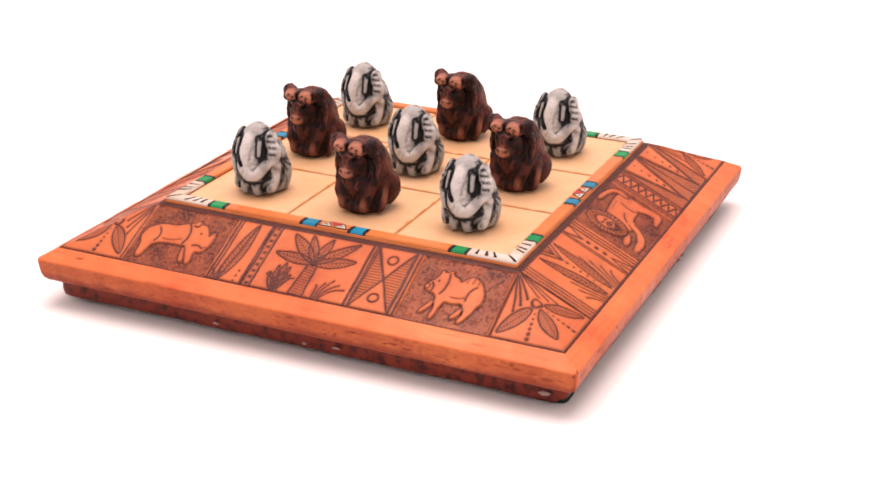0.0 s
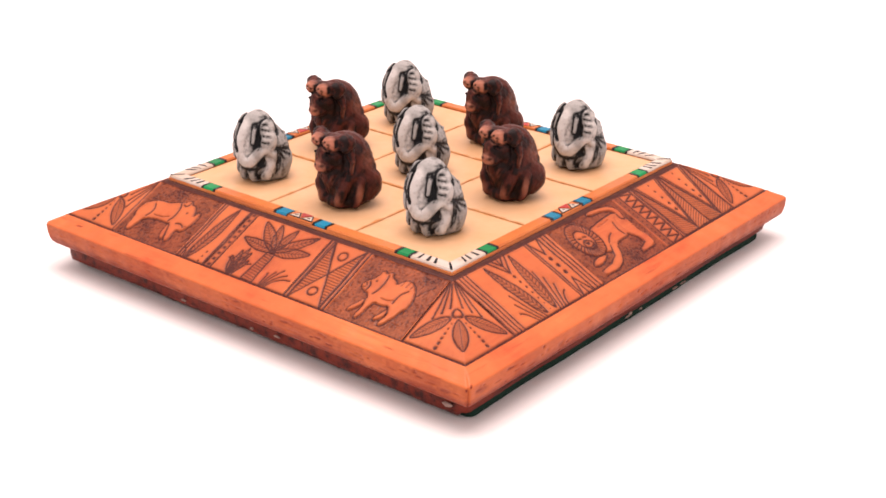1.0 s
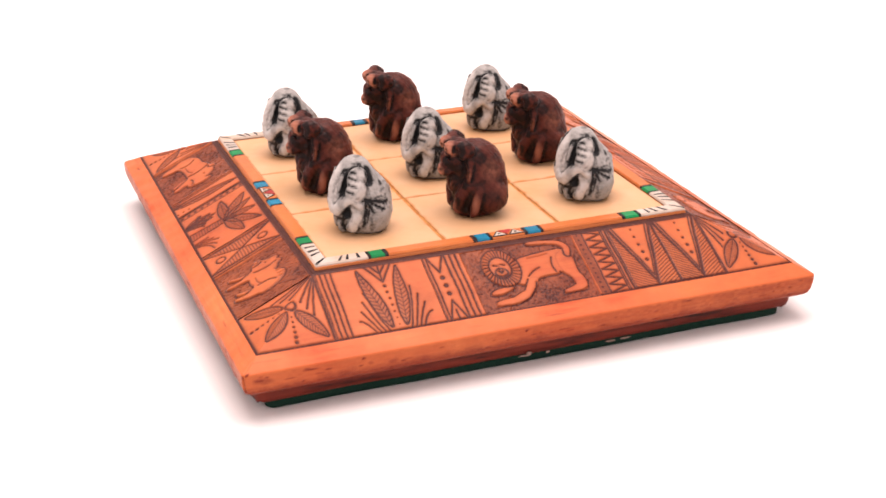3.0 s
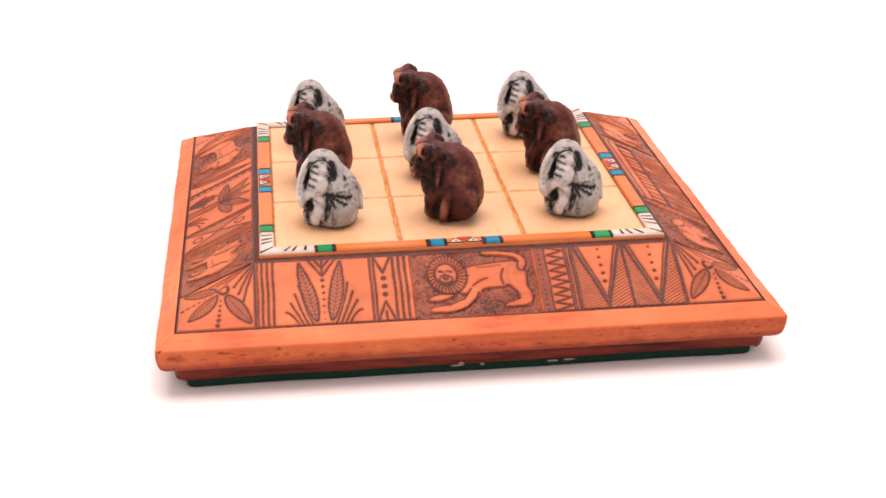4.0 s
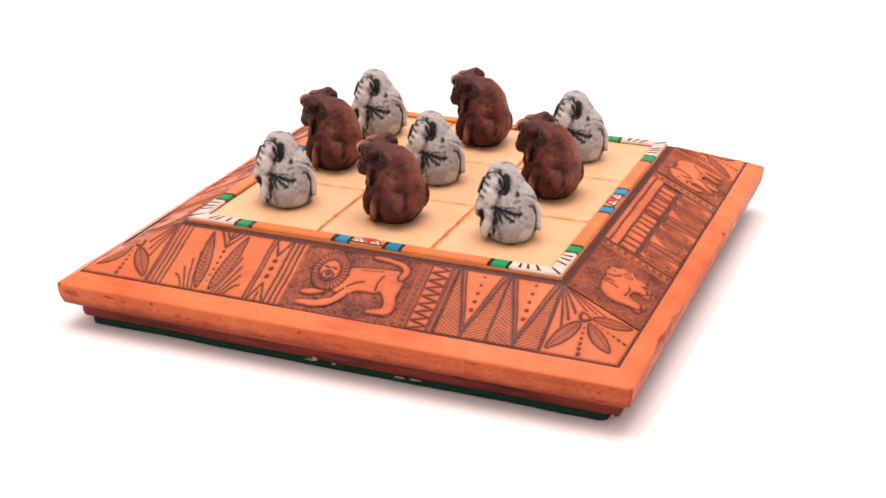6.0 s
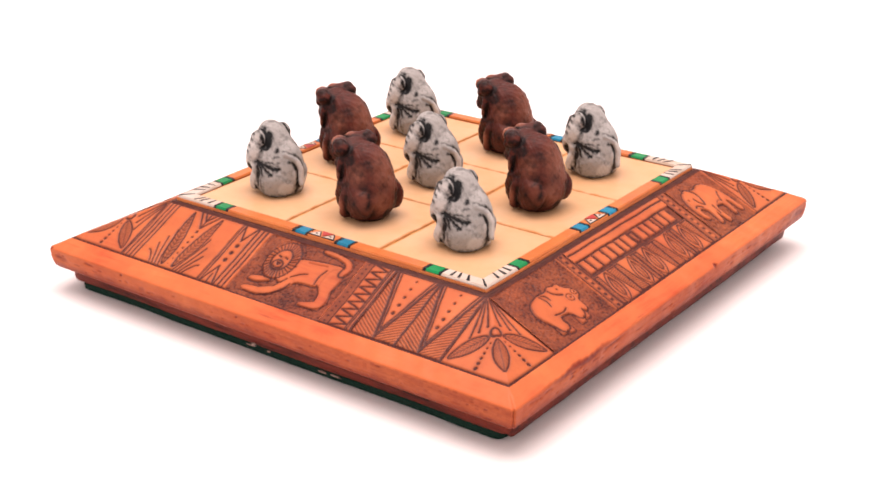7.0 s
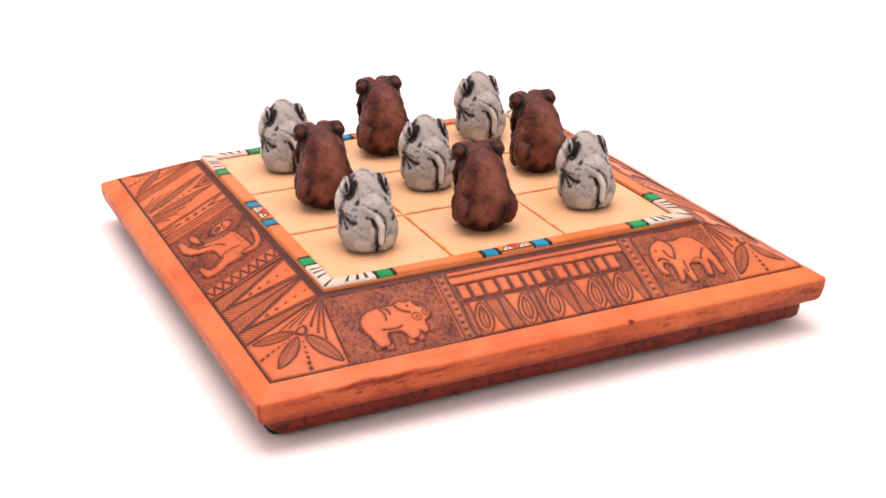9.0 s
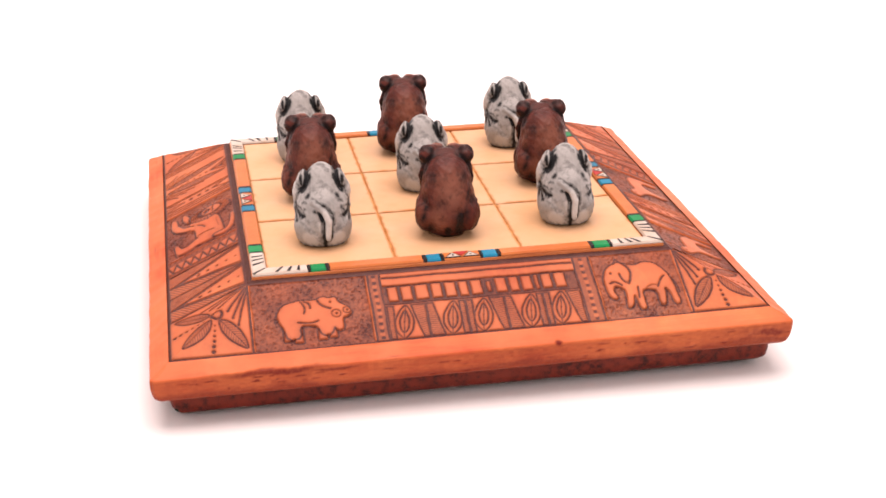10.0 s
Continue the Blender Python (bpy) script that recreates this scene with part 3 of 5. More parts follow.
def draw_spears(c, w, h):
    n = 2
    p = w / n
    for i in range(n):
        a = i * p
        tip, l, r = (a + p * 0.52, 2.2), a + 0.9, a + p - 0.9
        c.shade([(a + 0.2, 1), (a + 0.2, h - 1.2), (l + 0.4, h - 1.2), (tip[0], 1)], 1.15, 58)
        c.shade([(a + p - 0.2, 1), (a + p - 0.2, h - 1.2), (r - 0.4, h - 1.2), (tip[0], 1)], 1.15, 122)
        c.line((l, h - 1), tip, (r, h - 1), w=0.95)
        c.line((l + 1.5, h - 1), (tip[0], tip[1] + 3.2), (r - 1.5, h - 1), w=0.38)
        c.dots(tip[0], h - 3, tip[0], h * 0.42, 5, 0.5, 0.85)


def draw_rhino(c, w, h):
    c.stipple(0.3, w - 0.3, 0.6, h - 1, ink=0.66)
    bx = lambda pts: in_box(pts, 0, 0, w, h)
    g = lambda a, b: bx([(a, b)])[0]
    c.relief(bx([(0.57, 0.42), (0.58, 0.28), (0.62, 0.16), (0.67, 0.17), (0.66, 0.30), (0.68, 0.42)]), soft=0.8)
    c.relief(bx([(0.116, 0.64), (0.24, 0.70), (0.36, 0.69), (0.45, 0.74), (0.537, 0.77), (0.60, 0.84), (0.64, 0.78), (0.70, 0.78), (0.76, 0.68), (0.78, 0.60), (0.83, 0.72), (0.85, 0.62), (0.84, 0.48), (0.80, 0.35), (0.73, 0.37), (0.72, 0.30), (0.75, 0.18), (0.70, 0.14), (0.65, 0.30), (0.60, 0.42), (0.50, 0.41), (0.41, 0.41), (0.23, 0.38), (0.20, 0.26), (0.17, 0.12), (0.11, 0.14), (0.10, 0.32), (0.05, 0.42), (0.05, 0.54)]))
    c.curve(g(0.50, 0.76), g(0.60, 0.62), g(0.54, 0.44), w=0.45)
    c.curve(g(0.56, 0.74), g(0.62, 0.70), g(0.62, 0.80), w=0.4)
    c.dot(*g(0.68, 0.64), 0.5)
    c.dot(*g(0.80, 0.44), 0.4)
    c.curve(g(0.66, 0.44), g(0.72, 0.48), g(0.78, 0.42), w=0.35)
    c.curve(g(0.22, 0.40), g(0.28, 0.52), g(0.20, 0.62), w=0.4)
    c.curve(g(0.30, 0.46), g(0.42, 0.44), g(0.50, 0.50), w=0.3, ink=0.6)
    c.curve(g(0.06, 0.56), g(0.02, 0.44), g(0.05, 0.30), w=0.4)


def draw_long_leaf(c, w, h):
    c.line((0.7, 0), (0.7, h), w=0.6)
    c.line((2.1, 0), (2.1, h), w=0.4)
    c.leaf(w * 0.36, 1.2, w * 0.62, h - 1.5, 5.2, 17)
    c.line((w * 0.36, 1), (w * 0.62, h - 1.2), w=0.5)
    tendrils(c, w * 0.26, 1, 2.4, 3, 6)
    c.dots(w * 0.78, 1.5, w * 0.80, 6.5, 3, 0.5)
    c.line((w - 0.4, 0), (w - 0.4, h), w=0.6)


def draw_beads(c, w, h):
    c.strip(0.2, w - 0.2, 0.22, 0.55)
    c.line((0.4, 0), (0.4, h), w=0.7)
    c.line((w - 0.4, 0), (w - 0.4, h), w=0.7)
    n = 10
    for i in range(n):
        y = 2 + i * (h - 4) / (n - 1)
        c.dot(w / 2, y, 0.85)
        d = np.hypot(c.Xw - w / 2, (c.Yw - y - (h - 4) / (n - 1) / 2))
        c.ink = np.where(d < 0.9, np.minimum(c.ink, 0.15), c.ink)


def draw_palm(c, w, h):
    m, y = w * 0.50, h * 0.50
    c.shade([(m - 3.2, 1), (m - 1.9, y), (m + 1.9, y), (m + 2.6, 1)], 1.2, 84, ground=0.35)
    for a, b, wd in ((0.05, 0.60, 4.6), (0.15, 0.92, 4.8), (0.35, 0.94, 3.8), (0.58, 0.94, 3.8), (0.88, 0.93, 4.4), (0.93, 0.66, 4.8)):
        c.leaf(m, y + 0.8, a * w, b * h, wd, 11, 0.36)
    c.circle(m, y + 0.6, 1.0)
    for dx, top, wd in ((-14.5, 0.30, 2.4), (-12.4, 0.42, 2.6), (-10.0, 0.47, 2.8), (-7.8, 0.42, 2.6), (-5.8, 0.30, 2.4)):
        c.leaf(m - 10, 1, m + dx, h * top, wd, 7, 0.4)
    tendrils(c, m - 9.6, 0.8, 5.5, 4, 11)
    tendrils(c, m + 7.5, 0.8, 5.5, 5, 9.5, 4.0)


def draw_bow(c, w, h):
    c.line((0.6, 0), (0.6, h), w=0.7)
    c.line((2.0, 0), (2.0, h), w=0.4)
    c.line((w - 0.6, 0), (w - 0.6, h), w=0.7)
    c.line((w - 2.2, 0), (w - 2.2, h), w=0.4)
    a, b, m, y = 2.4, w - 2.6, w / 2, h / 2
    c.shade([(a, 1), (a + 0.6, h - 1.3), (m, y)], 1.25, 90)
    c.shade([(b, 1), (b - 0.2, h - 1.3), (m, y)], 1.25, 90)
    c.line((a, 1), (b, h - 1.3))
    c.line((b, 1), (a, h - 1.3))
    c.circle(m, h * 0.79, 1.9, 0.7)
    c.circle(m, h * 0.21, 1.9, 0.7)


def draw_warthog(c, w, h):
    c.stipple(0.3, w - 0.3, 0.6, h - 1, ink=0.62)
    bx = lambda pts: in_box(pts, 0, 0, w, h)
    g = lambda a, b: bx([(a, b)])[0]
    c.relief(bx([(0.32, 0.40), (0.26, 0.28), (0.21, 0.16), (0.25, 0.15), (0.31, 0.26), (0.38, 0.38)]), soft=0.7)
    c.relief(bx([(0.63, 0.40), (0.60, 0.28), (0.54, 0.15), (0.585, 0.14), (0.65, 0.26), (0.69, 0.38)]), soft=0.7)
    c.relief(bx([(0.15, 0.52), (0.18, 0.60), (0.25, 0.68), (0.27, 0.82), (0.32, 0.76), (0.37, 0.83), (0.40, 0.75), (0.46, 0.73), (0.51, 0.66), (0.57, 0.78), (0.68, 0.76), (0.765, 0.63), (0.80, 0.45), (0.755, 0.36), (0.735, 0.24), (0.67, 0.10), (0.625, 0.11), (0.67, 0.26), (0.61, 0.38), (0.50, 0.35), (0.42, 0.37), (0.40, 0.27), (0.385, 0.09), (0.34, 0.09), (0.35, 0.30), (0.30, 0.45), (0.22, 0.47)]))
    c.circle(*g(0.18, 0.54), 1.1, 0.3, 0.3)
    c.dot(*g(0.28, 0.64), 0.45)
    c.curve(g(0.24, 0.48), g(0.26, 0.56), g(0.22, 0.60), w=0.4)
    c.curve(g(0.36, 0.76), g(0.40, 0.60), g(0.34, 0.46), w=0.4)
    c.curve(g(0.62, 0.42), g(0.60, 0.56), g(0.68, 0.64), w=0.4)
    c.curve(g(0.46, 0.44), g(0.54, 0.42), g(0.60, 0.46), w=0.3, ink=0.6)
    for a in (0.50, 0.56, 0.62, 0.68):
        c.line(g(a, 0.68), g(a + 0.01, 0.76), w=0.25, ink=0.6)
    c.line(g(0.78, 0.62), g(0.84, 0.74), g(0.90, 0.82), w=0.4)


def draw_hippo(c, w, h):
    c.stipple(0.3, w - 0.3, 0.6, h - 1)
    bx = lambda pts: in_box(pts, 5.6, 3.4, w - 12.0, h - 11.0)
    g = lambda a, b: bx([(a, b)])[0]
    for x0, x1, y0 in ((0.17, 0.26, 0.04), (0.29, 0.38, 0.0), (0.57, 0.66, 0.02), (0.70, 0.78, 0.05)):
        c.relief(bx([(x0, y0), (x1, y0), (x1, 0.5), (x0, 0.5)]), 0.18, 0, 0.8)
    c.relief(bx([(0.10, 0.50), (0.12, 0.70), (0.22, 0.84), (0.42, 0.90), (0.58, 0.86), (0.66, 0.94), (0.74, 0.88), (0.82, 0.92), (0.84, 0.78), (0.94, 0.70), (0.99, 0.58), (0.94, 0.48), (0.86, 0.44), (0.88, 0.22), (0.80, 0.16), (0.76, 0.30), (0.72, 0.12), (0.62, 0.10), (0.58, 0.30), (0.44, 0.36), (0.34, 0.32), (0.36, 0.10), (0.22, 0.06), (0.18, 0.28)]))
    for a, b, r in ((0.80, 0.54, 1.6), (0.93, 0.60, 1.3)):
        c.circle(*g(a, b), r, 0.3, 0.6)
        c.dot(*g(a + 0.005, b), 0.5)
    c.curve(g(0.60, 0.86), g(0.62, 0.72), g(0.74, 0.66), w=0.5)
    c.dot(*g(0.75, 0.80), 0.5)
    c.dot(*g(0.86, 0.80), 0.45)
    c.curve(g(0.40, 0.86), g(0.46, 0.72), g(0.42, 0.60), w=0.35)
    c.curve(g(0.34, 0.42), g(0.50, 0.36), g(0.58, 0.42), w=0.35)
    c.curve(g(0.10, 0.66), g(0.05, 0.50), g(0.09, 0.36), w=0.5)
    c.curve(g(0.44, 0.86), g(0.52, 0.82), g(0.50, 0.70), w=0.35)


def draw_plaque(c, w, h):
    """Sunk band with raised blocks in place of lettering, over pairs of pods."""
    y0, y1 = h * 0.52, h * 0.79
    c.line((0.3, h - 3.2), (w - 0.3, h - 3.2), w=0.5)
    k = np.clip((np.minimum(c.Yw - y0, y1 - c.Yw) + 0.1) / 0.3, 0, 1)
    c.cut(k, 0.5, 0.8)
    c.line((0.3, y0), (w - 0.3, y0), w=0.8)
    x = 1.6
    for wide in (3.3, 3.6, 4.4, 3.4, 3.6, 2.9, 3.6, -2.4, 3.6, 3.0, 3.4, 1.1, 3.3, 3.7):
        if wide > 0:
            c.relief([(x, y0 + 1.3), (x + wide, y0 + 1.3), (x + wide, y1 - 0.9), (x, y1 - 0.9)], 0.15, 0, 0.5)
        else:
            c.relief([(x + 0.6, y0 + 2), (x + 1.8, y0 + 2), (x + 1.8, y1 - 2), (x + 0.6, y1 - 2)], 0.15, 0, 0.5)
        x += abs(wide) + 1.35
    n = 5
    p = w / n
    for i in range(n):
        a = i * p
        m = a + p / 2
        b = m + (1.5 if i % 2 else -1.5)
        c.shade([(a + 0.2, 1), (a + 0.2, y0 - 1), (a + 2.4, y0 - 1), (b - 3.4, 1)], 0.9, 80, outline=True, ground=0.35)
        c.shade([(a + p - 0.2, y0 - 1), (a + p - 0.2, 1), (a + p - 2.2, 1), (b + 3.2, y0 - 1)], 0.9, 100, outline=True, ground=0.35)
        c.leaf(b - 1.0, 1.0, b + 1.4, y0 - 0.8, 6.4, 0.01, 0.0)
        c.leaf(b - 0.5, 3.2, b + 0.9, y0 - 3.0, 3.2, 0.01, 0.25)
        c.dots(b - 0.2, 5.2, b + 0.6, y0 - 5.2, 3, 0.4)


def draw_elephant(c, w, h):
    c.stipple(0.3, w - 0.3, 0.6, h - 1, ink=0.58)
    bx = lambda pts: in_box(pts, 1.5, 2.0, w - 3, h - 5.0)
    g = lambda a, b: bx([(a, b)])[0]
    c.relief(bx([(0.06, 0.42), (0.05, 0.62), (0.10, 0.78), (0.18, 0.88), (0.30, 0.93), (0.40, 0.88), (0.50, 0.84), (0.64, 0.90), (0.78, 0.86), (0.88, 0.72), (0.93, 0.52), (0.94, 0.30), (0.96, 0.14), (0.88, 0.12), (0.86, 0.34), (0.80, 0.44), (0.79, 0.28), (0.76, 0.13), (0.69, 0.13), (0.70, 0.38), (0.58, 0.42), (0.50, 0.40), (0.50, 0.22), (0.50, 0.08), (0.42, 0.08), (0.41, 0.28), (0.38, 0.34), (0.35, 0.18), (0.30, 0.12), (0.26, 0.14), (0.30, 0.40), (0.24, 0.50), (0.16, 0.52), (0.13, 0.42), (0.17, 0.34), (0.15, 0.28), (0.08, 0.32)]))
    c.curve(g(0.92, 0.60), g(0.99, 0.50), g(0.98, 0.32), w=0.4)
    c.curve(g(0.58, 0.44), g(0.66, 0.50), g(0.72, 0.46), w=0.3, ink=0.6)
    c.curve(g(0.30, 0.94), g(0.52, 0.80), g(0.36, 0.54), w=0.55)
    c.curve(g(0.36, 0.54), g(0.28, 0.58), g(0.28, 0.72), w=0.45)
    c.line(g(0.24, 0.90), g(0.28, 1.0), g(0.34, 0.92), w=0.45)
    c.dot(*g(0.17, 0.74), 0.55)
    c.curve(g(0.12, 0.56), g(0.20, 0.62), g(0.26, 0.52), w=0.45)
    c.curve(g(0.72, 0.44), g(0.78, 0.58), g(0.84, 0.62), w=0.4)
    c.line(g(0.46, 0.46), g(0.44, 0.28), w=0.4)


def draw_feathers(c, w, h):
    c.line((0.5, 0), (0.5, h), w=0.6)
    n = max(int(w / 9), 1)
    p = w / n
    for i in range(n):
        a = i * p
        c.leaf(a + p * 0.3, 1.2, a + p * 0.72, h - 1.4, 5.0, 15)
        c.line((a + p - 0.4, 0), (a + p - 0.4, h), w=0.5)
        c.dots(a + p * 0.14, h - 3, a + p * 0.12, h * 0.45, 5, 0.4)


def draw_buck(c, w, h):
    c.stipple(0.3, w - 0.3, 0.6, h - 1)
    bx = lambda pts: in_box(pts, 2.0, 1.5, w - 4, h - 4)
    g = lambda a, b: bx([(a, b)])[0]
    c.relief(bx([(0.06, 0.70), (0.16, 0.82), (0.26, 0.80), (0.34, 0.66), (0.60, 0.66), (0.84, 0.62), (0.92, 0.46), (0.90, 0.08), (0.83, 0.08), (0.80, 0.36), (0.68, 0.40), (0.50, 0.38), (0.44, 0.08), (0.37, 0.08), (0.36, 0.40), (0.26, 0.52), (0.14, 0.62)]))
    c.curve(g(0.22, 0.80), g(0.34, 0.86), g(0.44, 1.0), w=0.6)
    c.dot(*g(0.18, 0.73), 0.45)


SIDES = [
    (0, [(-75.7, -36, draw_stripes_leaves, "carved panel with pair of veined leaves and stripes"), (-36, -21.5, draw_chevrons, "carved strip with dots and chevrons"),
         (-21.5, 24, draw_lion, "carved panel with a lion on stippled ground"), (24, 38, draw_beads_zigzag, "carved strip with beads and zigzag"),
         (38, 75.7, draw_spears, "carved panel with hatched spear points")]),
    (1, [(-75.7, -35, draw_hippo, "carved panel with a hippopotamus"), (-35, -30, draw_beads, "carved strip of beads"),
         (-30, 38.5, draw_plaque, "carved panel with raised blocks above pods"), (38.5, 45, draw_beads, "carved strip of beads"),
         (45, 75.7, draw_elephant, "carved panel with an elephant")]),
    (2, [(-75.7, -48, draw_buck, "carved panel with an antelope"), (-48, -30, draw_feathers, "carved panel with long leaves"),
         (-30, -16, draw_chevrons, "carved strip with dots and chevrons"), (-16, 20, draw_buck, "carved panel with an antelope"),
         (20, 34, draw_beads_zigzag, "carved strip with beads and zigzag"), (34, 75.7, draw_spears, "carved panel with hatched spear points")]),
    (3, [(-75.7, -38, draw_rhino, "carved panel with a rhinoceros on dark ground"), (-38, -23, draw_long_leaf, "carved strip with one long leaf"),
         (-23, -18.5, draw_beads, "carved strip of beads"), (-18.5, 19, draw_palm, "carved panel with a palm tree"),
         (19, 39.5, draw_bow, "carved panel with crossed hatched triangles"), (39.5, 75.7, draw_warthog, "carved panel with a warthog")]),
]
for side, panels in SIDES:
    for x0, x1, draw, label in panels:
        side_panel(side, x0, x1, draw, label)


def corner_panel(a, b):
    """The folded square at a corner with a flower, two slopes meeting on its diagonal; a, b are the signs of x and y."""
    lo, hi = HALF, ETCH_H * 1000
    c = Carving(lo, hi, lo, hi, 0.22)
    k = math.sqrt(0.5)
    m = 87.4
    dg = lambda out, across: (m + (out - across) * k, m + (out + across) * k)
    c.circle(*dg(-0.6, 0), 1.75, 0.9, 0.4)
    for turn in (-80, 0, 80):
        d = radians(45 + turn)
        s, e = 2.2, 17.0 if turn else 16.8
        c.leaf(m + s * math.cos(d), m + s * math.sin(d), m + e * math.cos(d), m + e * math.sin(d), 5.0, 13, 0.34)
    for turn in (-38, 38):
        d = radians(45 + turn)
        c.dots(m + 4 * math.cos(d), m + 4 * math.sin(d), m + 14 * math.cos(d), m + 14 * math.sin(d), 6, 0.35, 0.8)
    for u in (-1.0, -0.62, -0.25, 0.25, 0.62, 1.0):
        s, e = dg(-14.5, u * 1.4), dg(-4.4 + 2.4 * abs(u), u * 8.5)
        c.curve(s, dg(-9.5, u * 3.8), e, w=0.4)
        c.dot(*e, 0.55)
    edge = np.minimum(c.X - lo, c.Y - lo)
    c.cut(np.clip((1.1 - edge) / 0.5, 0, 1), 0.3, 0.96)
    far = np.minimum(hi - c.X, hi - c.Y)
    c.cut(np.clip((1.3 - far) / 0.5, 0, 1), 0.4, 0.97)
    c.soak()
    big = np.maximum(c.X, c.Y) / 1000
    z = ETCH_Z + (ETCH_H - big) / (ETCH_H - FIELD_H) * (FIELD_Z - ETCH_Z)
    P = np.stack([a * c.X / 1000, b * c.Y / 1000, z + c.h / 1000], -1)
    if a * b < 0:
        P, ink = P[:, ::-1], c.ink[:, ::-1]
    else:
        ink = c.ink
    me = grid_mesh("corner_panel", skewed(P), {"wash": np.ascontiguousarray(ink)})
    link_mesh("corner_panel", me, CARVED, board, "carved corner square with a three-leaved flower", smooth=True)


for a, b in ((-1, -1), (1, -1), (1, 1), (-1, 1)):
    corner_panel(a, b)


# ---- painted frame: each field of colour a piece of its own ----
def frame_piece(name, side, x0, x1, y0, y1, material, label="", lift=0.0, slant=0.0, mitre=0, foot=None):
    """A bevelled block on the frame; y runs from its outer edge inwards, x along the side, in millimetres."""
    bm = bmesh.new()
    foot = FRAME_TOP - 0.0010 if foot is None else foot
    e = 0.5 if y1 - y0 > 4 else 0.12
    rings = []
    for inset, z in ((0, foot), (0, FRAME_TOP - 0.0006 + lift), (e, FRAME_TOP + lift)):
        ring = []
        for x, y in ((x0, y0), (x1, y0), (x1, y1), (x0, y1)):
            xx = x + (inset if x == x0 else -inset) * (0.25 if y1 - y0 > 4 else 1)
            yy = y + (inset if y == y0 else -inset)
            xx += slant * (yy - y0)
            if mitre:
                xx = xx - mitre * (yy if x == (x1 if mitre > 0 else x0) else 0)
            ring.append((xx / 1000, -FRAME_OUT + yy / 1000, z))
        rings.append(ring)
    c, q = [(1, 0), (0, 1), (-1, 0), (0, -1)][side]
    R = np.array([[c, -q, 0], [q, c, 0], [0, 0, 1]])
    vs = [[bm.verts.new(v) for v in skewed(np.array(r) @ R.T)] for r in rings]
    for p, r in zip(vs, vs[1:]):
        for i in range(4):
            bm.faces.new((p[i], p[(i + 1) % 4], r[(i + 1) % 4], r[i]))
    bm.faces.new(vs[-1])
    return part(name, bm, material, board, label)


def frame_triangle(side, pts, material, label, lift, piece):
    """A flat painted mark of three or more corners on the frame's face."""
    bm = bmesh.new()
    c, q = [(1, 0), (0, 1), (-1, 0), (0, -1)][side]
    R = np.array([[c, -q, 0], [q, c, 0], [0, 0, 1]])
    lo = [bm.verts.new(v) for v in skewed(np.array([(x / 1000, -FRAME_OUT + y / 1000, FRAME_TOP - 0.0002) for x, y in pts]) @ R.T)]
    hi = [bm.verts.new(v) for v in skewed(np.array([(x / 1000, -FRAME_OUT + y / 1000, FRAME_TOP + lift) for x, y in pts]) @ R.T)]
    for i in range(len(lo)):
        j = (i + 1) % len(lo)
        bm.faces.new((lo[i], lo[j], hi[j], hi[i]))
    bm.faces.new(hi)
    return part("painted_mark", bm, material, piece, label)


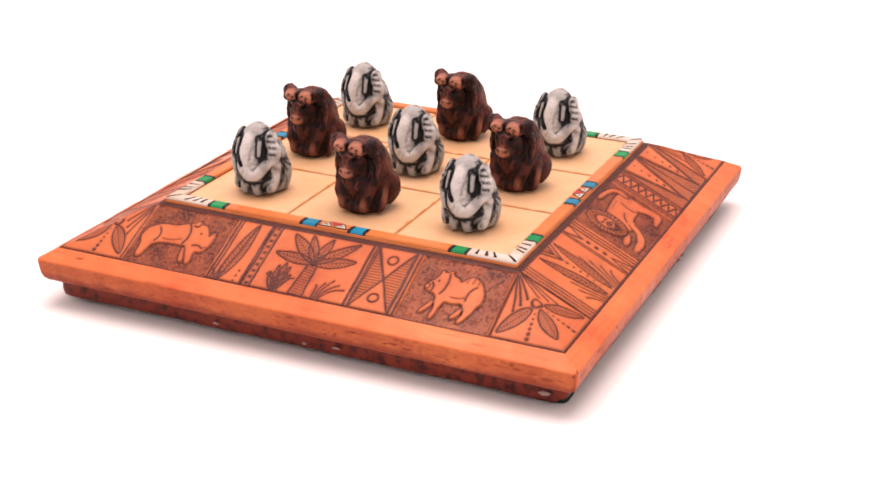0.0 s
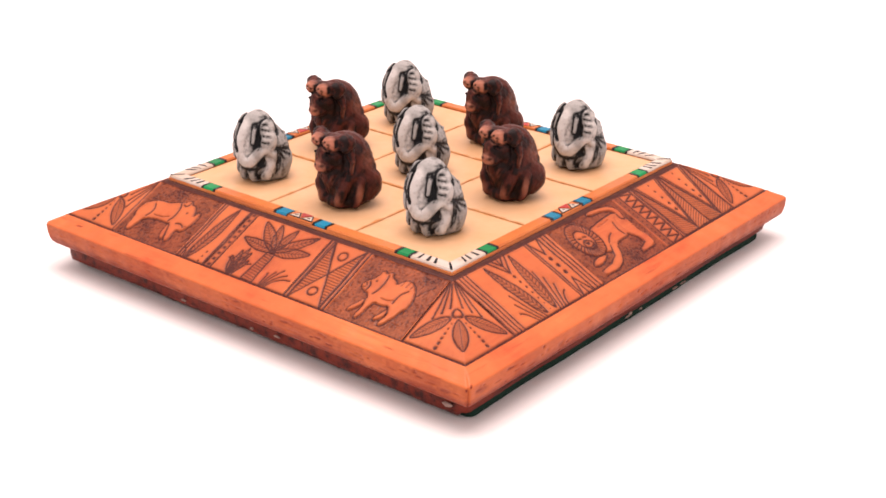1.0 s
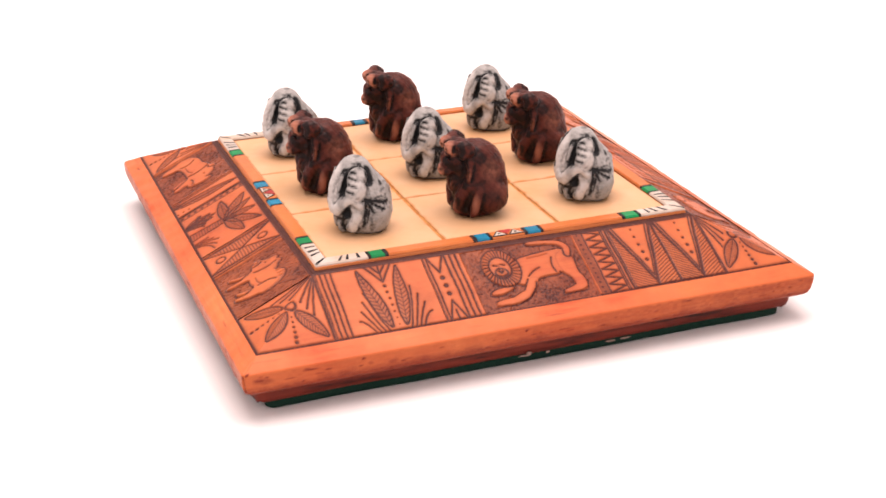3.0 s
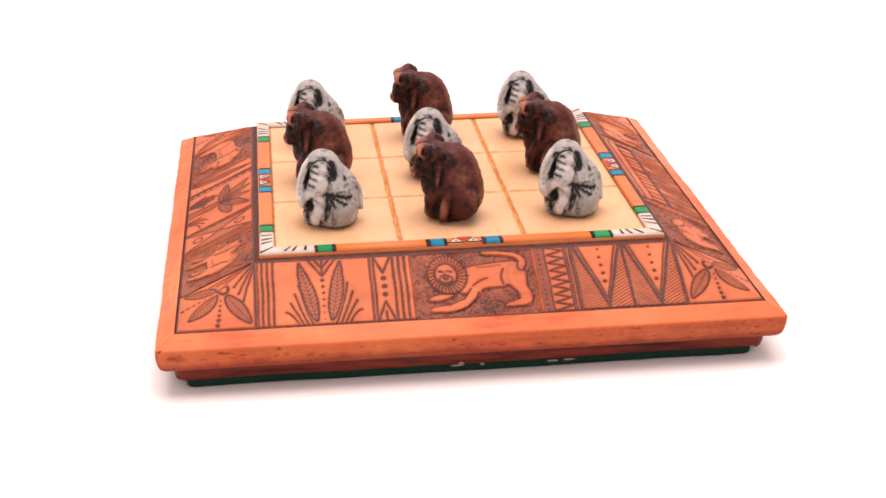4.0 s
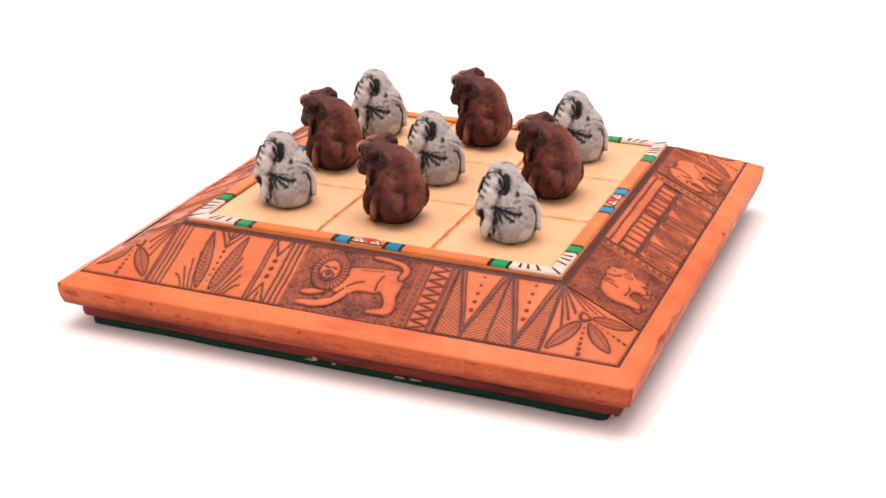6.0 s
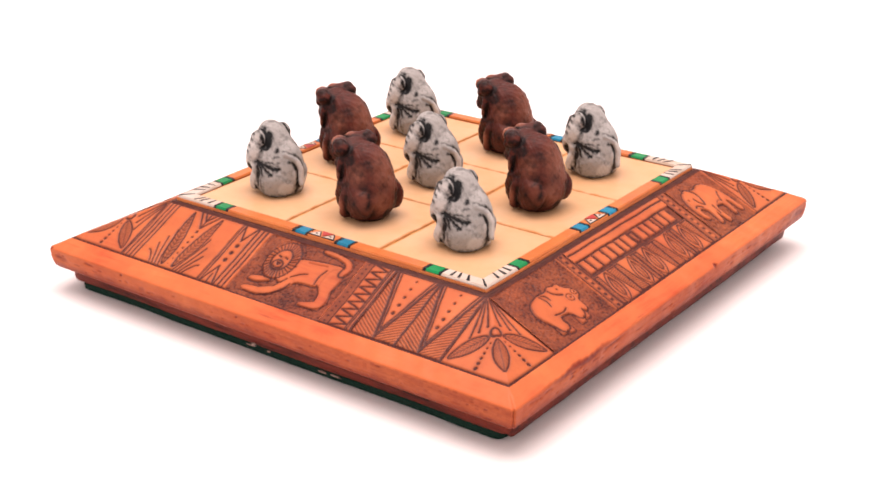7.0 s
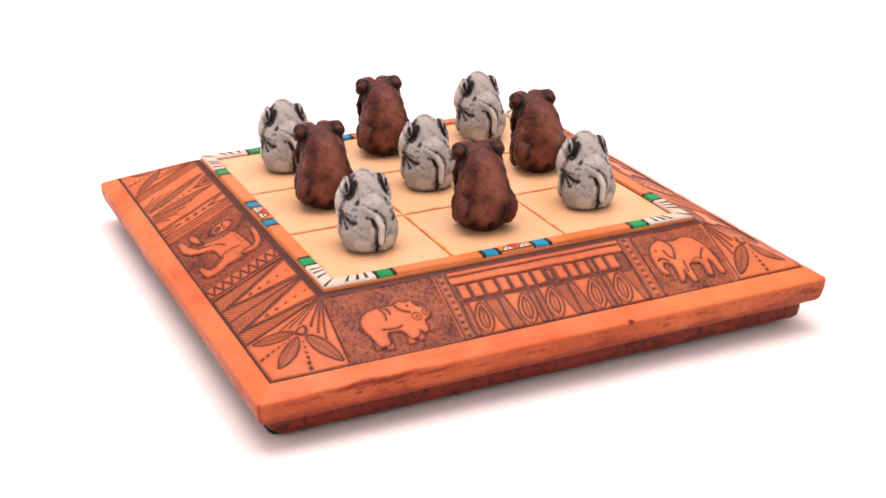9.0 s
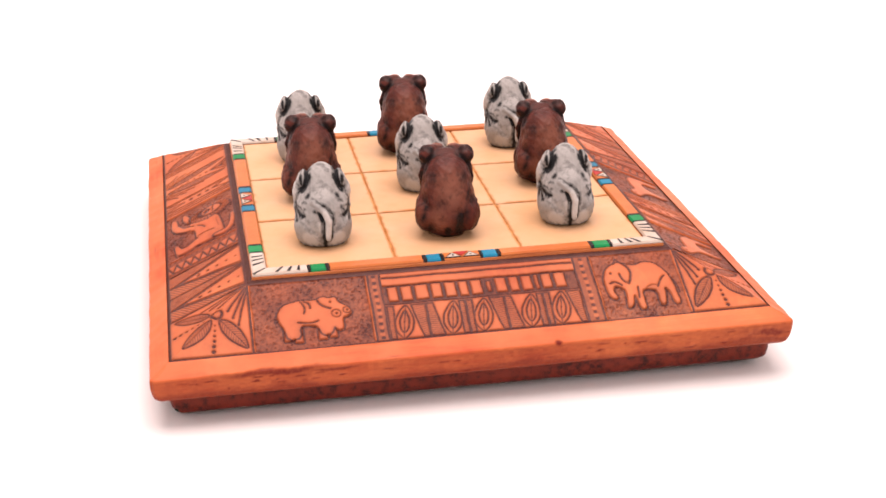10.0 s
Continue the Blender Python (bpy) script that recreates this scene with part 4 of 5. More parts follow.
WIDE = (FRAME_OUT - FRAME_IN) * 1000
bm, loops = square_loft([(FRAME_OUT + 0.0004, 0.0340), (FRAME_OUT + 0.0002, FRAME_TOP - 0.0012), (FRAME_OUT - 0.0004, FRAME_TOP - 0.0008), (FRAME_IN + 0.0003, FRAME_TOP - 0.0008), (FRAME_IN - 0.0002, 0.0340)], 0.0004, 2, 0.0002, 30)
part("frame_body", bm, FRAME_WOOD, board, "orange-brown wooden body of the frame", smooth=False)
rng = random.Random(4)
for side in range(4):
    full = FRAME_OUT * 1000
    j = lambda s=0.5: rng.uniform(-s, s)
    for sgn in (-1, 1):
        g0, g1, b0, b1 = 48.3 + j(), 53.6 + j(), 7.6 + j(0.4), 12.6 + j(0.4)
        spans = [("frame_field", 14.0, g0 - 1.4, FRAME_WOOD, "orange lacquered length of frame"), ("frame_bar", g0 - 1.4, g0, PAINT_BLACK, "black painted bar"),
                 ("frame_block", g0, g1, PAINT_GREEN, "green painted block"), ("frame_bar", g1, g1 + 1.1, PAINT_BLACK, "black painted bar"),
                 ("frame_bar", b1, 14.0, PAINT_BLACK, "black painted bar"), ("frame_block", b0, b1, PAINT_BLUE, "blue painted block"), ("frame_bar", 6.4, b0, PAINT_BLACK, "black painted bar")]
        for name, a, b, m, label in spans:
            x0, x1 = sorted((sgn * a, sgn * b))
            frame_piece(name, side, x0, x1, 0, WIDE, m, label)
        x0, x1 = sorted((sgn * (g1 + 1.1), sgn * full))
        corner = frame_piece("frame_corner", side, x0, x1, 0, WIDE, PAINT_WHITE, "white painted end of frame", mitre=sgn)
        for i in range(4):
            x = sgn * (58.2 + i * 3.6 + j(0.5))
            wd = 0.52 + 0.22 * rng.random()
            lean = -sgn * (0.12 + 0.22 * i)
            y0, y1 = 0.45 + 0.2 * rng.random(), WIDE - 0.5 - 0.3 * rng.random()
            if i == 3:
                x, lean = sgn * (full - 0.7), -sgn * 0.95
            pts = [(x - wd, y0), (x + wd, y0), (x + 0.5 * wd + lean * (y1 - y0), y1), (x - 0.5 * wd + lean * (y1 - y0), y1)]
            frame_triangle(side, pts, PAINT_BLACK, "black painted stroke", 0.0001, corner)
    field = frame_piece("frame_field", side, -6.4, 6.4, 0, WIDE, FRAME_WOOD, "orange lacquered field with painted triangles")
    for x in (-3.2, 3.2):
        frame_triangle(side, [(x - 3.1, 0.35), (x + 3.1, 0.35), (x, WIDE - 0.5)], PAINT_BLACK, "black painted triangle", 0.0001, field)
        frame_triangle(side, [(x - 2.3, 0.7), (x + 2.3, 0.7), (x, WIDE - 1.4)], PAINT_WHITE, "white painted triangle", 0.0002, field)
        frame_triangle(side, [(x - 0.45, 1.5), (x + 0.45, 1.5), (x + 0.45, 2.2), (x - 0.45, 2.2)], PAINT_BLACK, "black painted speck", 0.0003, field)
    frame_triangle(side, [(-2.6, WIDE - 0.5), (0, 1.2), (2.6, WIDE - 0.5)], PAINT_RED, "red painted triangle", 0.00025, field)


# ---- nine cream tiles ----
def tile(i, j):
    x0, x1 = [(-68.4, -23.4), (-22.2, 22.4), (23.6, 68.4)][i]
    y0, y1 = [(-68.4, -23.1), (-22.5, 22.7), (23.3, 68.4)][j]
    n = 46
    s = np.concatenate([[0, 0.004, 0.010, 0.02], np.linspace(0.035, 0.965, n), [0.98, 0.99, 0.996, 1]])
    X, Y = np.meshgrid(x0 + s * (x1 - x0), y0 + s * (y1 - y0))
    d = np.minimum(np.minimum(X - x0, x1 - X), np.minimum(Y - y0, y1 - Y))
    z = np.where(d < 0.5, -0.45 * (1 - d / 0.5) ** 2, 0)
    wav = np.array([[noise.noise(Vector((X[a, b] * 0.25, Y[a, b] * 0.25, 3))) for b in range(0, X.shape[1])] for a in range(0, X.shape[0])])
    wash = np.clip((0.75 + 0.9 * wav - d) / 0.9, 0, 1) * 0.85
    P = np.stack([X / 1000, Y / 1000, TILE_Z + (z + 0.05 * wav) / 1000], -1)
    link_mesh("tile", grid_mesh("tile", skewed(P), {"wash": wash}), TILE, board, "cream tile with ochre edges", smooth=True)


for i in range(3):
    for j in range(3):
        tile(i, j)


# ---- figures: modelled as solids that melt into one another ----
class Clay:
    def __init__(self, lo, hi, step):
        self.lo, self.step = np.array(lo, dtype=np.float32), step
        self.ax = [np.arange(a, b, step, dtype=np.float32) for a, b in zip(lo, hi)]
        self.X, self.Y, self.Z = np.meshgrid(*self.ax, indexing="ij", sparse=True)
        self.d = np.full([len(a) for a in self.ax], 99.0, np.float32)

    def ball(self, c, r, turn=0.0, tilt=0.0):
        """Distance to an ellipsoid, turned about z and tilted about y."""
        x, y, z = self.X - c[0], self.Y - c[1], self.Z - c[2]
        if turn:
            a, b = math.cos(radians(turn)), math.sin(radians(turn))
            x, y = a * x + b * y, -b * x + a * y
        if tilt:
            a, b = math.cos(radians(tilt)), math.sin(radians(tilt))
            x, z = a * x - b * z, b * x + a * z
        k = np.sqrt((x / r[0]) ** 2 + (y / r[1]) ** 2 + (z / r[2]) ** 2)
        g = np.sqrt((x / r[0] ** 2) ** 2 + (y / r[1] ** 2) ** 2 + (z / r[2] ** 2) ** 2) + 1e-6
        return (k * (k - 1) / g).astype(np.float32)

    def rope(self, pts, r0, r1=None):
        """Distance to a bent, tapering rope."""
        r1 = r0 if r1 is None else r1
        out = None
        n = len(pts) - 1
        for i, (p, q) in enumerate(zip(pts, pts[1:])):
            u = [q[k] - p[k] for k in range(3)]
            l2 = sum(v * v for v in u) + 1e-9
            t = np.clip(((self.X - p[0]) * u[0] + (self.Y - p[1]) * u[1] + (self.Z - p[2]) * u[2]) / l2, 0, 1)
            d = np.sqrt((self.X - p[0] - t * u[0]) ** 2 + (self.Y - p[1] - t * u[1]) ** 2 + (self.Z - p[2] - t * u[2]) ** 2)
            d = d - (r0 + (r1 - r0) * (i + t) / n)
            out = d if out is None else np.minimum(out, d)
        return out.astype(np.float32)

    def add(self, d, melt=1.0):
        h = np.clip(0.5 + 0.5 * (self.d - d) / melt, 0, 1)
        self.d = self.d * (1 - h) + d * h - melt * h * (1 - h)

    def carve(self, d, melt=0.6):
        h = np.clip(0.5 - 0.5 * (self.d + d) / melt, 0, 1)
        self.d = self.d * (1 - h) - d * h + melt * h * (1 - h)

    def within(self, d, melt=1.5):
        """Keeps what lies inside d."""
        h = np.clip(0.5 - 0.5 * (d - self.d) / melt, 0, 1)
        self.d = d * (1 - h) + self.d * h + melt * h * (1 - h)

    def lumps(self, size, depth, seed):
        """Uneven modelling, as thumbs leave it."""
        w, p = 2 * math.pi / size, seed
        n = np.sin(self.X * w + 1.7 * np.sin(self.Z * w * 0.6 + p)) * np.sin(self.Y * w * 1.1 + p + 1.3 * np.sin(self.X * w * 0.7)) * np.sin(self.Z * w * 0.9 + 2 * p)
        self.d = self.d + (depth * n).astype(np.float32)

    def flat_foot(self):
        self.d = np.maximum(self.d, -(self.Z + 0 * self.d))

    def sample(self, P):
        q = np.clip((P - self.lo) / self.step, 0, np.array(self.d.shape) - 1.001)
        i = q.astype(int)
        f = q - i
        out = 0
        for a in (0, 1):
            for b in (0, 1):
                for c in (0, 1):
                    w = (f[:, 0] if a else 1 - f[:, 0]) * (f[:, 1] if b else 1 - f[:, 1]) * (f[:, 2] if c else 1 - f[:, 2])
                    out = out + w * self.d[i[:, 0] + a, i[:, 1] + b, i[:, 2] + c]
        return out

    def skin(self):
        """The surface: points and quads, in millimetres."""
        D = self.d
        s = D < 0
        n = [k - 1 for k in D.shape]
        acc, cnt = np.zeros((*n, 3), np.float32), np.zeros(n, np.float32)
        base = np.stack(np.meshgrid(*[np.arange(k) for k in n], indexing="ij"), -1).astype(np.float32)
        for axis in range(3):
            o1, o2 = [k for k in range(3) if k != axis]
            for a in (0, 1):
                for b in (0, 1):
                    sl0, sl1 = [slice(0, k) for k in n], [slice(0, k) for k in n]
                    sl0[o1] = sl1[o1] = slice(a, n[o1] + a)
                    sl0[o2] = sl1[o2] = slice(b, n[o2] + b)
                    sl1[axis] = slice(1, n[axis] + 1)
                    A, B = D[tuple(sl0)], D[tuple(sl1)]
                    m = (A < 0) != (B < 0)
                    t = np.where(m, A / np.where(m, A - B, 1), 0)
                    off = np.zeros((*n, 3), np.float32)
                    off[..., axis], off[..., o1], off[..., o2] = t, a, b
                    acc += off * m[..., None]
                    cnt += m
        used = cnt > 0
        ids = np.full(n, -1, int)
        ids[used] = np.arange(used.sum())
        V = (base[used] + acc[used] / cnt[used][:, None]) * self.step + self.lo
        quads = []
        for axis in range(3):
            o1, o2 = [(1, 2), (2, 0), (0, 1)][axis]
            sl0, sl1 = [slice(1, k) for k in n], [slice(1, k) for k in n]
            sl0[axis], sl1[axis] = slice(0, n[axis]), slice(1, n[axis] + 1)
            A, B = s[tuple(sl0)], s[tuple(sl1)]
            for flip, m in ((False, A & ~B), (True, ~A & B)):
                at = np.argwhere(m)
                shift = np.ones(3, int)
                shift[axis] = 0
                at = at + shift
                e1, e2 = np.zeros(3, int), np.zeros(3, int)
                e1[o1], e2[o2] = 1, 1
                q = [ids[tuple((at - p).T)] for p in (e1 + e2, e2, np.zeros(3, int), e1)]
                quads.append(np.stack(q[::-1] if flip else q, -1))
        return V, np.concatenate(quads)

    def finish(self, name, strokes, tones, reach, gain, chisel, tall, bare=()):
        """The mesh, with wash and painted-in shade in its hollows, wash on painted strokes, and tone on the brushed
        places.
        """
        V, Q = self.skin()
        eps = self.step
        N = np.stack([self.sample(V + e) - self.sample(V - e) for e in np.eye(3) * eps], -1)
        N /= np.linalg.norm(N, axis=1)[:, None] + 1e-9
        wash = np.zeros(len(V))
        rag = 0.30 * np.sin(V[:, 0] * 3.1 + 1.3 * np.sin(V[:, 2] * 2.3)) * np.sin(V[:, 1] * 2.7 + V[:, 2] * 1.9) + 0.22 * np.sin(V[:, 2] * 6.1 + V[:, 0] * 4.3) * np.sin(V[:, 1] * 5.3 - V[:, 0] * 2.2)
        # Occlusion probe along the normal: shade of hollows is painted in with the wash.
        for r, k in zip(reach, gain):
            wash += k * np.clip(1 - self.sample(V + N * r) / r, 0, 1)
        for face, pts, r, ink in strokes:
            axis, sign = "xyz".index(face[1]), 1 if face[0] == "+" else -1
            flat = np.delete(V, axis, 1)
            on = np.clip((V[:, axis] * sign - (2.6 if axis else 3.0)) / 1.5, 0, 1) if axis < 2 else 1.0
            on = on * np.clip((N[:, axis] * sign - 0.05) / 0.3, 0, 1)
            wash = np.maximum(wash, on * ink * np.clip((r + 0.7 + 0.6 * rag - rope_dist(flat, pts)) / 1.3, 0, 1))
        # Colour darkens in a ragged band round the foot.
        wash = np.maximum(wash, np.clip((2.6 + 1.6 * rag - V[:, 2]) / 2.4, 0, 1) * 0.6)
        # raised parts wiped clean again
        for pts, r in bare:
            wash *= 1 - 0.9 * np.clip((r + 0.25 - rope_dist(V, pts)) / 0.4, 0, 1)
        tone = np.zeros(len(V))
        for c, r, k in tones:
            e = np.sqrt((((V - np.array(c)) / np.array(r)) ** 2).sum(1))
            tone = np.maximum(tone, k * np.clip((1.0 - e) / (0.3 if k > 0.5 else 0.8), 0, 1))
        V = V + N * (chisel * np.sin(V[:, 0] * 1.9 + 1.6 * np.sin(V[:, 1] * 1.1)) * np.sin(V[:, 1] * 2.1 + V[:, 2] * 0.7) * np.sin(V[:, 2] * 1.3 + V[:, 0] * 0.8))[:, None] * (V[:, 2:] > 0.6)
        V = V + N * (0.03 * rag)[:, None] * (V[:, 2:] > 0.6)
        V = V * np.array((1.0, 1.0, tall))
        return array_mesh(name, V / 1000, Q, {"wash": np.clip(wash, 0, 1), "tone": np.clip(tone, 0, 1)})


def rope_dist(V, pts):
    out = np.full(len(V), 99.0)
    for p, q in zip(pts, pts[1:]):
        p, q = np.array(p), np.array(q)
        u = q - p
        t = np.clip(((V - p) @ u) / (u @ u + 1e-9), 0, 1)
        out = np.minimum(out, np.linalg.norm(V - p - t[:, None] * u, axis=1))
    return out


def elephant_mesh():
    k = Clay((-18, -14, -1), (15, 14, 34), 0.32)
    k.add(k.ball((-0.6, 0, 7.4), (10.4, 9.8, 9.8)), 0.1)
    k.add(k.ball((-1.5, 0, 13.4), (10.8, 9.4, 10.8)), 3.0)
    k.add(k.ball((-3.4, 0, 20.8), (6.9, 6.5, 9.4)), 3.0)
    for s in (-1, 1):
        k.add(k.ball((6.2, s * 4.2, 4.4), (4.0, 4.0, 4.2)), 0.8)
        k.add(k.ball((2.0, s * 6.6, 6.4), (6.6, 3.8, 6.6)), 1.4)
    k.lumps(7.5, 0.12, 0.6)
    for s in (-1, 1):
        # hollow behind the ear, then the ear: a smooth flap that tapers forward
        k.carve(k.ball((0.4, s * 7.0, 23.4), (1.9, 1.5, 3.4), tilt=12), 0.9)
        k.add(k.ball((-4.5, s * 6.6, 23.2), (3.8, 2.2, 4.6), tilt=13), 0.4)
        k.add(k.ball((-5.6, s * 8.5, 18.6), (3.9, 2.1, 4.6), tilt=13), 1.4)
        # fingers cut into the front half of the ear
        for x, y, z in ((-6.4, 8.2, 26.0), (-6.8, 9.0, 23.7), (-7.3, 9.8, 21.4), (-8.2, 10.2, 18.9)):
            k.carve(k.rope([(x - 1.2, s * (y - 0.6), z + 0.4), (x + 0.2, s * (y + 0.1), z), (x + 1.1, s * (y + 0.3), z - 0.3)], 0.55), 0.5)
        # folds beside the tusk, the tusk, the eye
        k.carve(k.rope([(-7.8, s * 4.8, 26.0), (-9.4, s * 5.6, 21.0), (-10.2, s * 5.8, 16.8)], 1.0, 0.9), 0.5)
        k.carve(k.ball((-8.9, s * 3.9, 25.6), (1.6, 1.4, 1.4)), 0.4)
        # drawn-up leg: knee, then the foot set down in front of the haunch
        k.add(k.rope([(-10.2, s * 5.4, 11.4), (-9.3, s * 7.0, 14.8), (-7.2, s * 8.2, 15.6), (-4.2, s * 8.8, 12.8)], 1.9, 1.6), 0.9)
        k.add(k.rope([(-3.8, s * 8.0, 11.2), (-5.6, s * 8.0, 7.4), (-7.0, s * 7.4, 3.6)], 1.8, 2.2), 0.8)
        k.carve(k.ball((-9.0, s * 7.4, 9.8), (1.7, 1.9, 2.3)), 0.7)
        k.carve(k.rope([(-1.6, s * 10.2, 11.6), (-2.6, s * 10.3, 7.0), (-3.6, s * 9.8, 2.2)], 0.9, 1.0), 0.7)
        # creases that fan out behind the elbow
        for a, n in ((2, 6.6), (-16, 8.6), (-34, 7.8)):
            k.carve(k.rope([(-2.2, s * 10.0, 15.4), (-2.2 + n * math.cos(radians(a)), s * 9.6, 15.4 + n * math.sin(radians(a)))], 0.55, 0.2), 0.7)
        k.add(k.rope([(-9.4, s * 2.6, 5.0), (-9.0, s * 2.8, 2.6)], 2.0, 2.1), 0.6)
    # brow and trunk, which curls over to one knee
    trunk = [(-5.2, 0.0, 26.4), (-8.2, 0.8, 22.4), (-10.4, 1.6, 17.4), (-11.6, 1.4, 13.0), (-11.5, -0.8, 10.2), (-11.0, -3.2, 10.0), (-10.3, -5.2, 12.0), (-9.2, -7.0, 14.8), (-7.4, -8.2, 15.8)]
    k.add(k.rope(trunk, 3.5, 1.9), 0.5)
    for s in (-1, 1):
        k.carve(k.rope([(-9.8, s * 3.6, 25.0), (-11.4, s * 4.4, 20.5), (-12.6, s * 3.4 - 0.4, 16.4), (-12.6, s * 2.4 - 0.8, 14.4)], 1.0, 0.8), 0.5)
        k.add(k.rope([(-9.2, s * 4.7, 24.0), (-10.8, s * 5.0, 18.6)], 1.0, 0.75), 0.3)
    for y, z, dy in ((2.8, 12.6, 1.2), (1.4, 10.2, 1.0), (-0.4, 8.8, 0.5), (-2.2, 8.4, 0.0), (-4.0, 9.2, -0.7), (-5.6, 11.2, -1.2)):
        k.carve(k.rope([(-13.9, y + dy, z - 1.2), (-14.1, y - dy, z + 2.4)], 0.2), 0.3)
    k.add(k.ball((-0.6, 0, 2.6), (8.8, 8.4, 3.8)), 0.8)
    k.within(k.ball((-1.6, 0, 12.4), (12.2, 12.2, 19.4)), 1.0)
    # tail in its groove
    k.carve(k.rope([(9.0, -1.0, 15.4), (10.4, 0.2, 12.0), (10.8, 0.0, 6.0), (10.6, 0.2, 0.0)], 0.9, 1.2), 0.8)
    tail = [(6.6, -3.4, 18.2), (7.8, -1.8, 17.0), (9.0, 0.4, 15.0), (9.9, 1.9, 11.6), (10.2, 1.5, 5.0)]
    k.add(k.rope(tail, 1.2, 1.0), 0.25)
    k.flat_foot()
    strokes = []
    for face in ("+y", "-y"):
        strokes += [(face, [(-8.2, 25.8), (-8.8, 25.2)], 0.9, 1.0), (face, [(-8.6, 24.4), (-9.6, 20.4), (-10.4, 16.4)], 0.35, 1.0),
                    (face, [(-0.4, 25.6), (0.4, 21.8)], 1.5, 1.0), (face, [(-5.4, 28.4), (-2.6, 27.8)], 0.7, 0.8), (face, [(-0.2, 20.4), (-1.4, 17.4), (-3.6, 15.6)], 0.2, 0.8),
                    (face, [(-8.6, 11.4), (-9.0, 8.0)], 1.2, 1.0), (face, [(-2.2, 10.6), (-3.0, 4.0)], 0.7, 0.9), (face, [(-9.6, 7.6), (-9.8, 4.0)], 0.7, 0.9), (face, [(-3.4, 14.8), (-1.4, 14.2)], 0.5, 0.9), (face, [(-0.6, 8.0), (0.2, 3.0)], 0.9, 0.45)]
        for x, z in ((-6.4, 26.0), (-6.8, 23.7), (-7.3, 21.4), (-8.2, 18.9)):
            strokes.append((face, [(x - 1.2, z + 0.4), (x + 1.1, z - 0.3)], 0.42, 1.0))
        for a, n, w in ((2, 6.4, 0.3), (-16, 8.8, 0.9), (-34, 8.2, 0.7), (-60, 6.0, 0.6), (-86, 5.6, 0.7)):
            strokes.append((face, [(-2.4, 15.2), (-2.4 + n * math.cos(radians(a)), 15.2 + n * math.sin(radians(a)))], w, 0.9))
    strokes += [("+x", [(0.4, 14.0), (0.6, 7.0), (0.4, 0.5)], 0.8, 0.95), ("+x", [(-3.4, 19.2), (0.8, 17.2), (3.4, 14.4), (3.6, 10.0)], 0.5, 0.8), ("+x", [(-3.0, 15.4), (-0.8, 13.6)], 0.5, 0.8),
                ("+x", [(6.0, 20.8), (4.8, 25.4)], 1.5, 1.0), ("+x", [(-6.0, 20.8), (-4.8, 25.4)], 1.5, 1.0), ("+x", [(-6.5, 15.6), (-8.0, 13.0)], 0.3, 0.7), ("+x", [(6.6, 16.0), (8.2, 13.4)], 0.4, 0.8),
                ("+x", [(-6.0, 18.0), (-8.0, 17.0)], 0.3, 0.7), ("+x", [(6.0, 18.6), (8.2, 17.6)], 0.4, 0.8), ("+x", [(-1.6, 28.6), (2.0, 28.2)], 0.8, 0.55)]
    strokes += [("-x", [(-7.0, 8.6), (-5.6, 7.0), (-2.0, 6.0), (2.0, 6.6), (4.6, 9.0)], 0.8, 0.9), ("-x", [(-0.2, 5.6), (0.0, 2.0)], 0.9, 0.8), ("-x", [(-6.0, 4.6), (-4.8, 2.6)], 0.7, 0.6), ("-x", [(4.8, 5.0), (5.6, 2.6)], 0.7, 0.6), ("+z", [(-3.0, -0.8), (-0.6, 1.6)], 0.9, 0.5)]
    tones = [((-11, 0.6, 20), (6, 4.2, 10), 1.0), ((-13, -2.0, 11), (4, 6.4, 4.4), 1.0), ((8, 4.6, 4), (4, 4, 4), 0.6), ((8, -4.6, 4), (4, 4, 4), 0.6), ((11.0, 0.5, 11.5), (2, 4, 8), 1.0), ((5, 0, 24), (6, 4, 7), 0.3)]
    for s in (-1, 1):
        tones += [((-4, s * 9, 20.6), (5, 3.4, 7), 1.0), ((-6.8, s * 9, 13.6), (4.2, 3, 4), 1.0), ((-6, s * 9.6, 6), (3, 3, 5.6), 1.0), ((4, s * 8, 14), (5, 4, 5), 0.45)]
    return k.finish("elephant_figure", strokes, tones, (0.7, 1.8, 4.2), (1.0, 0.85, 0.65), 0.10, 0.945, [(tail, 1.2)])


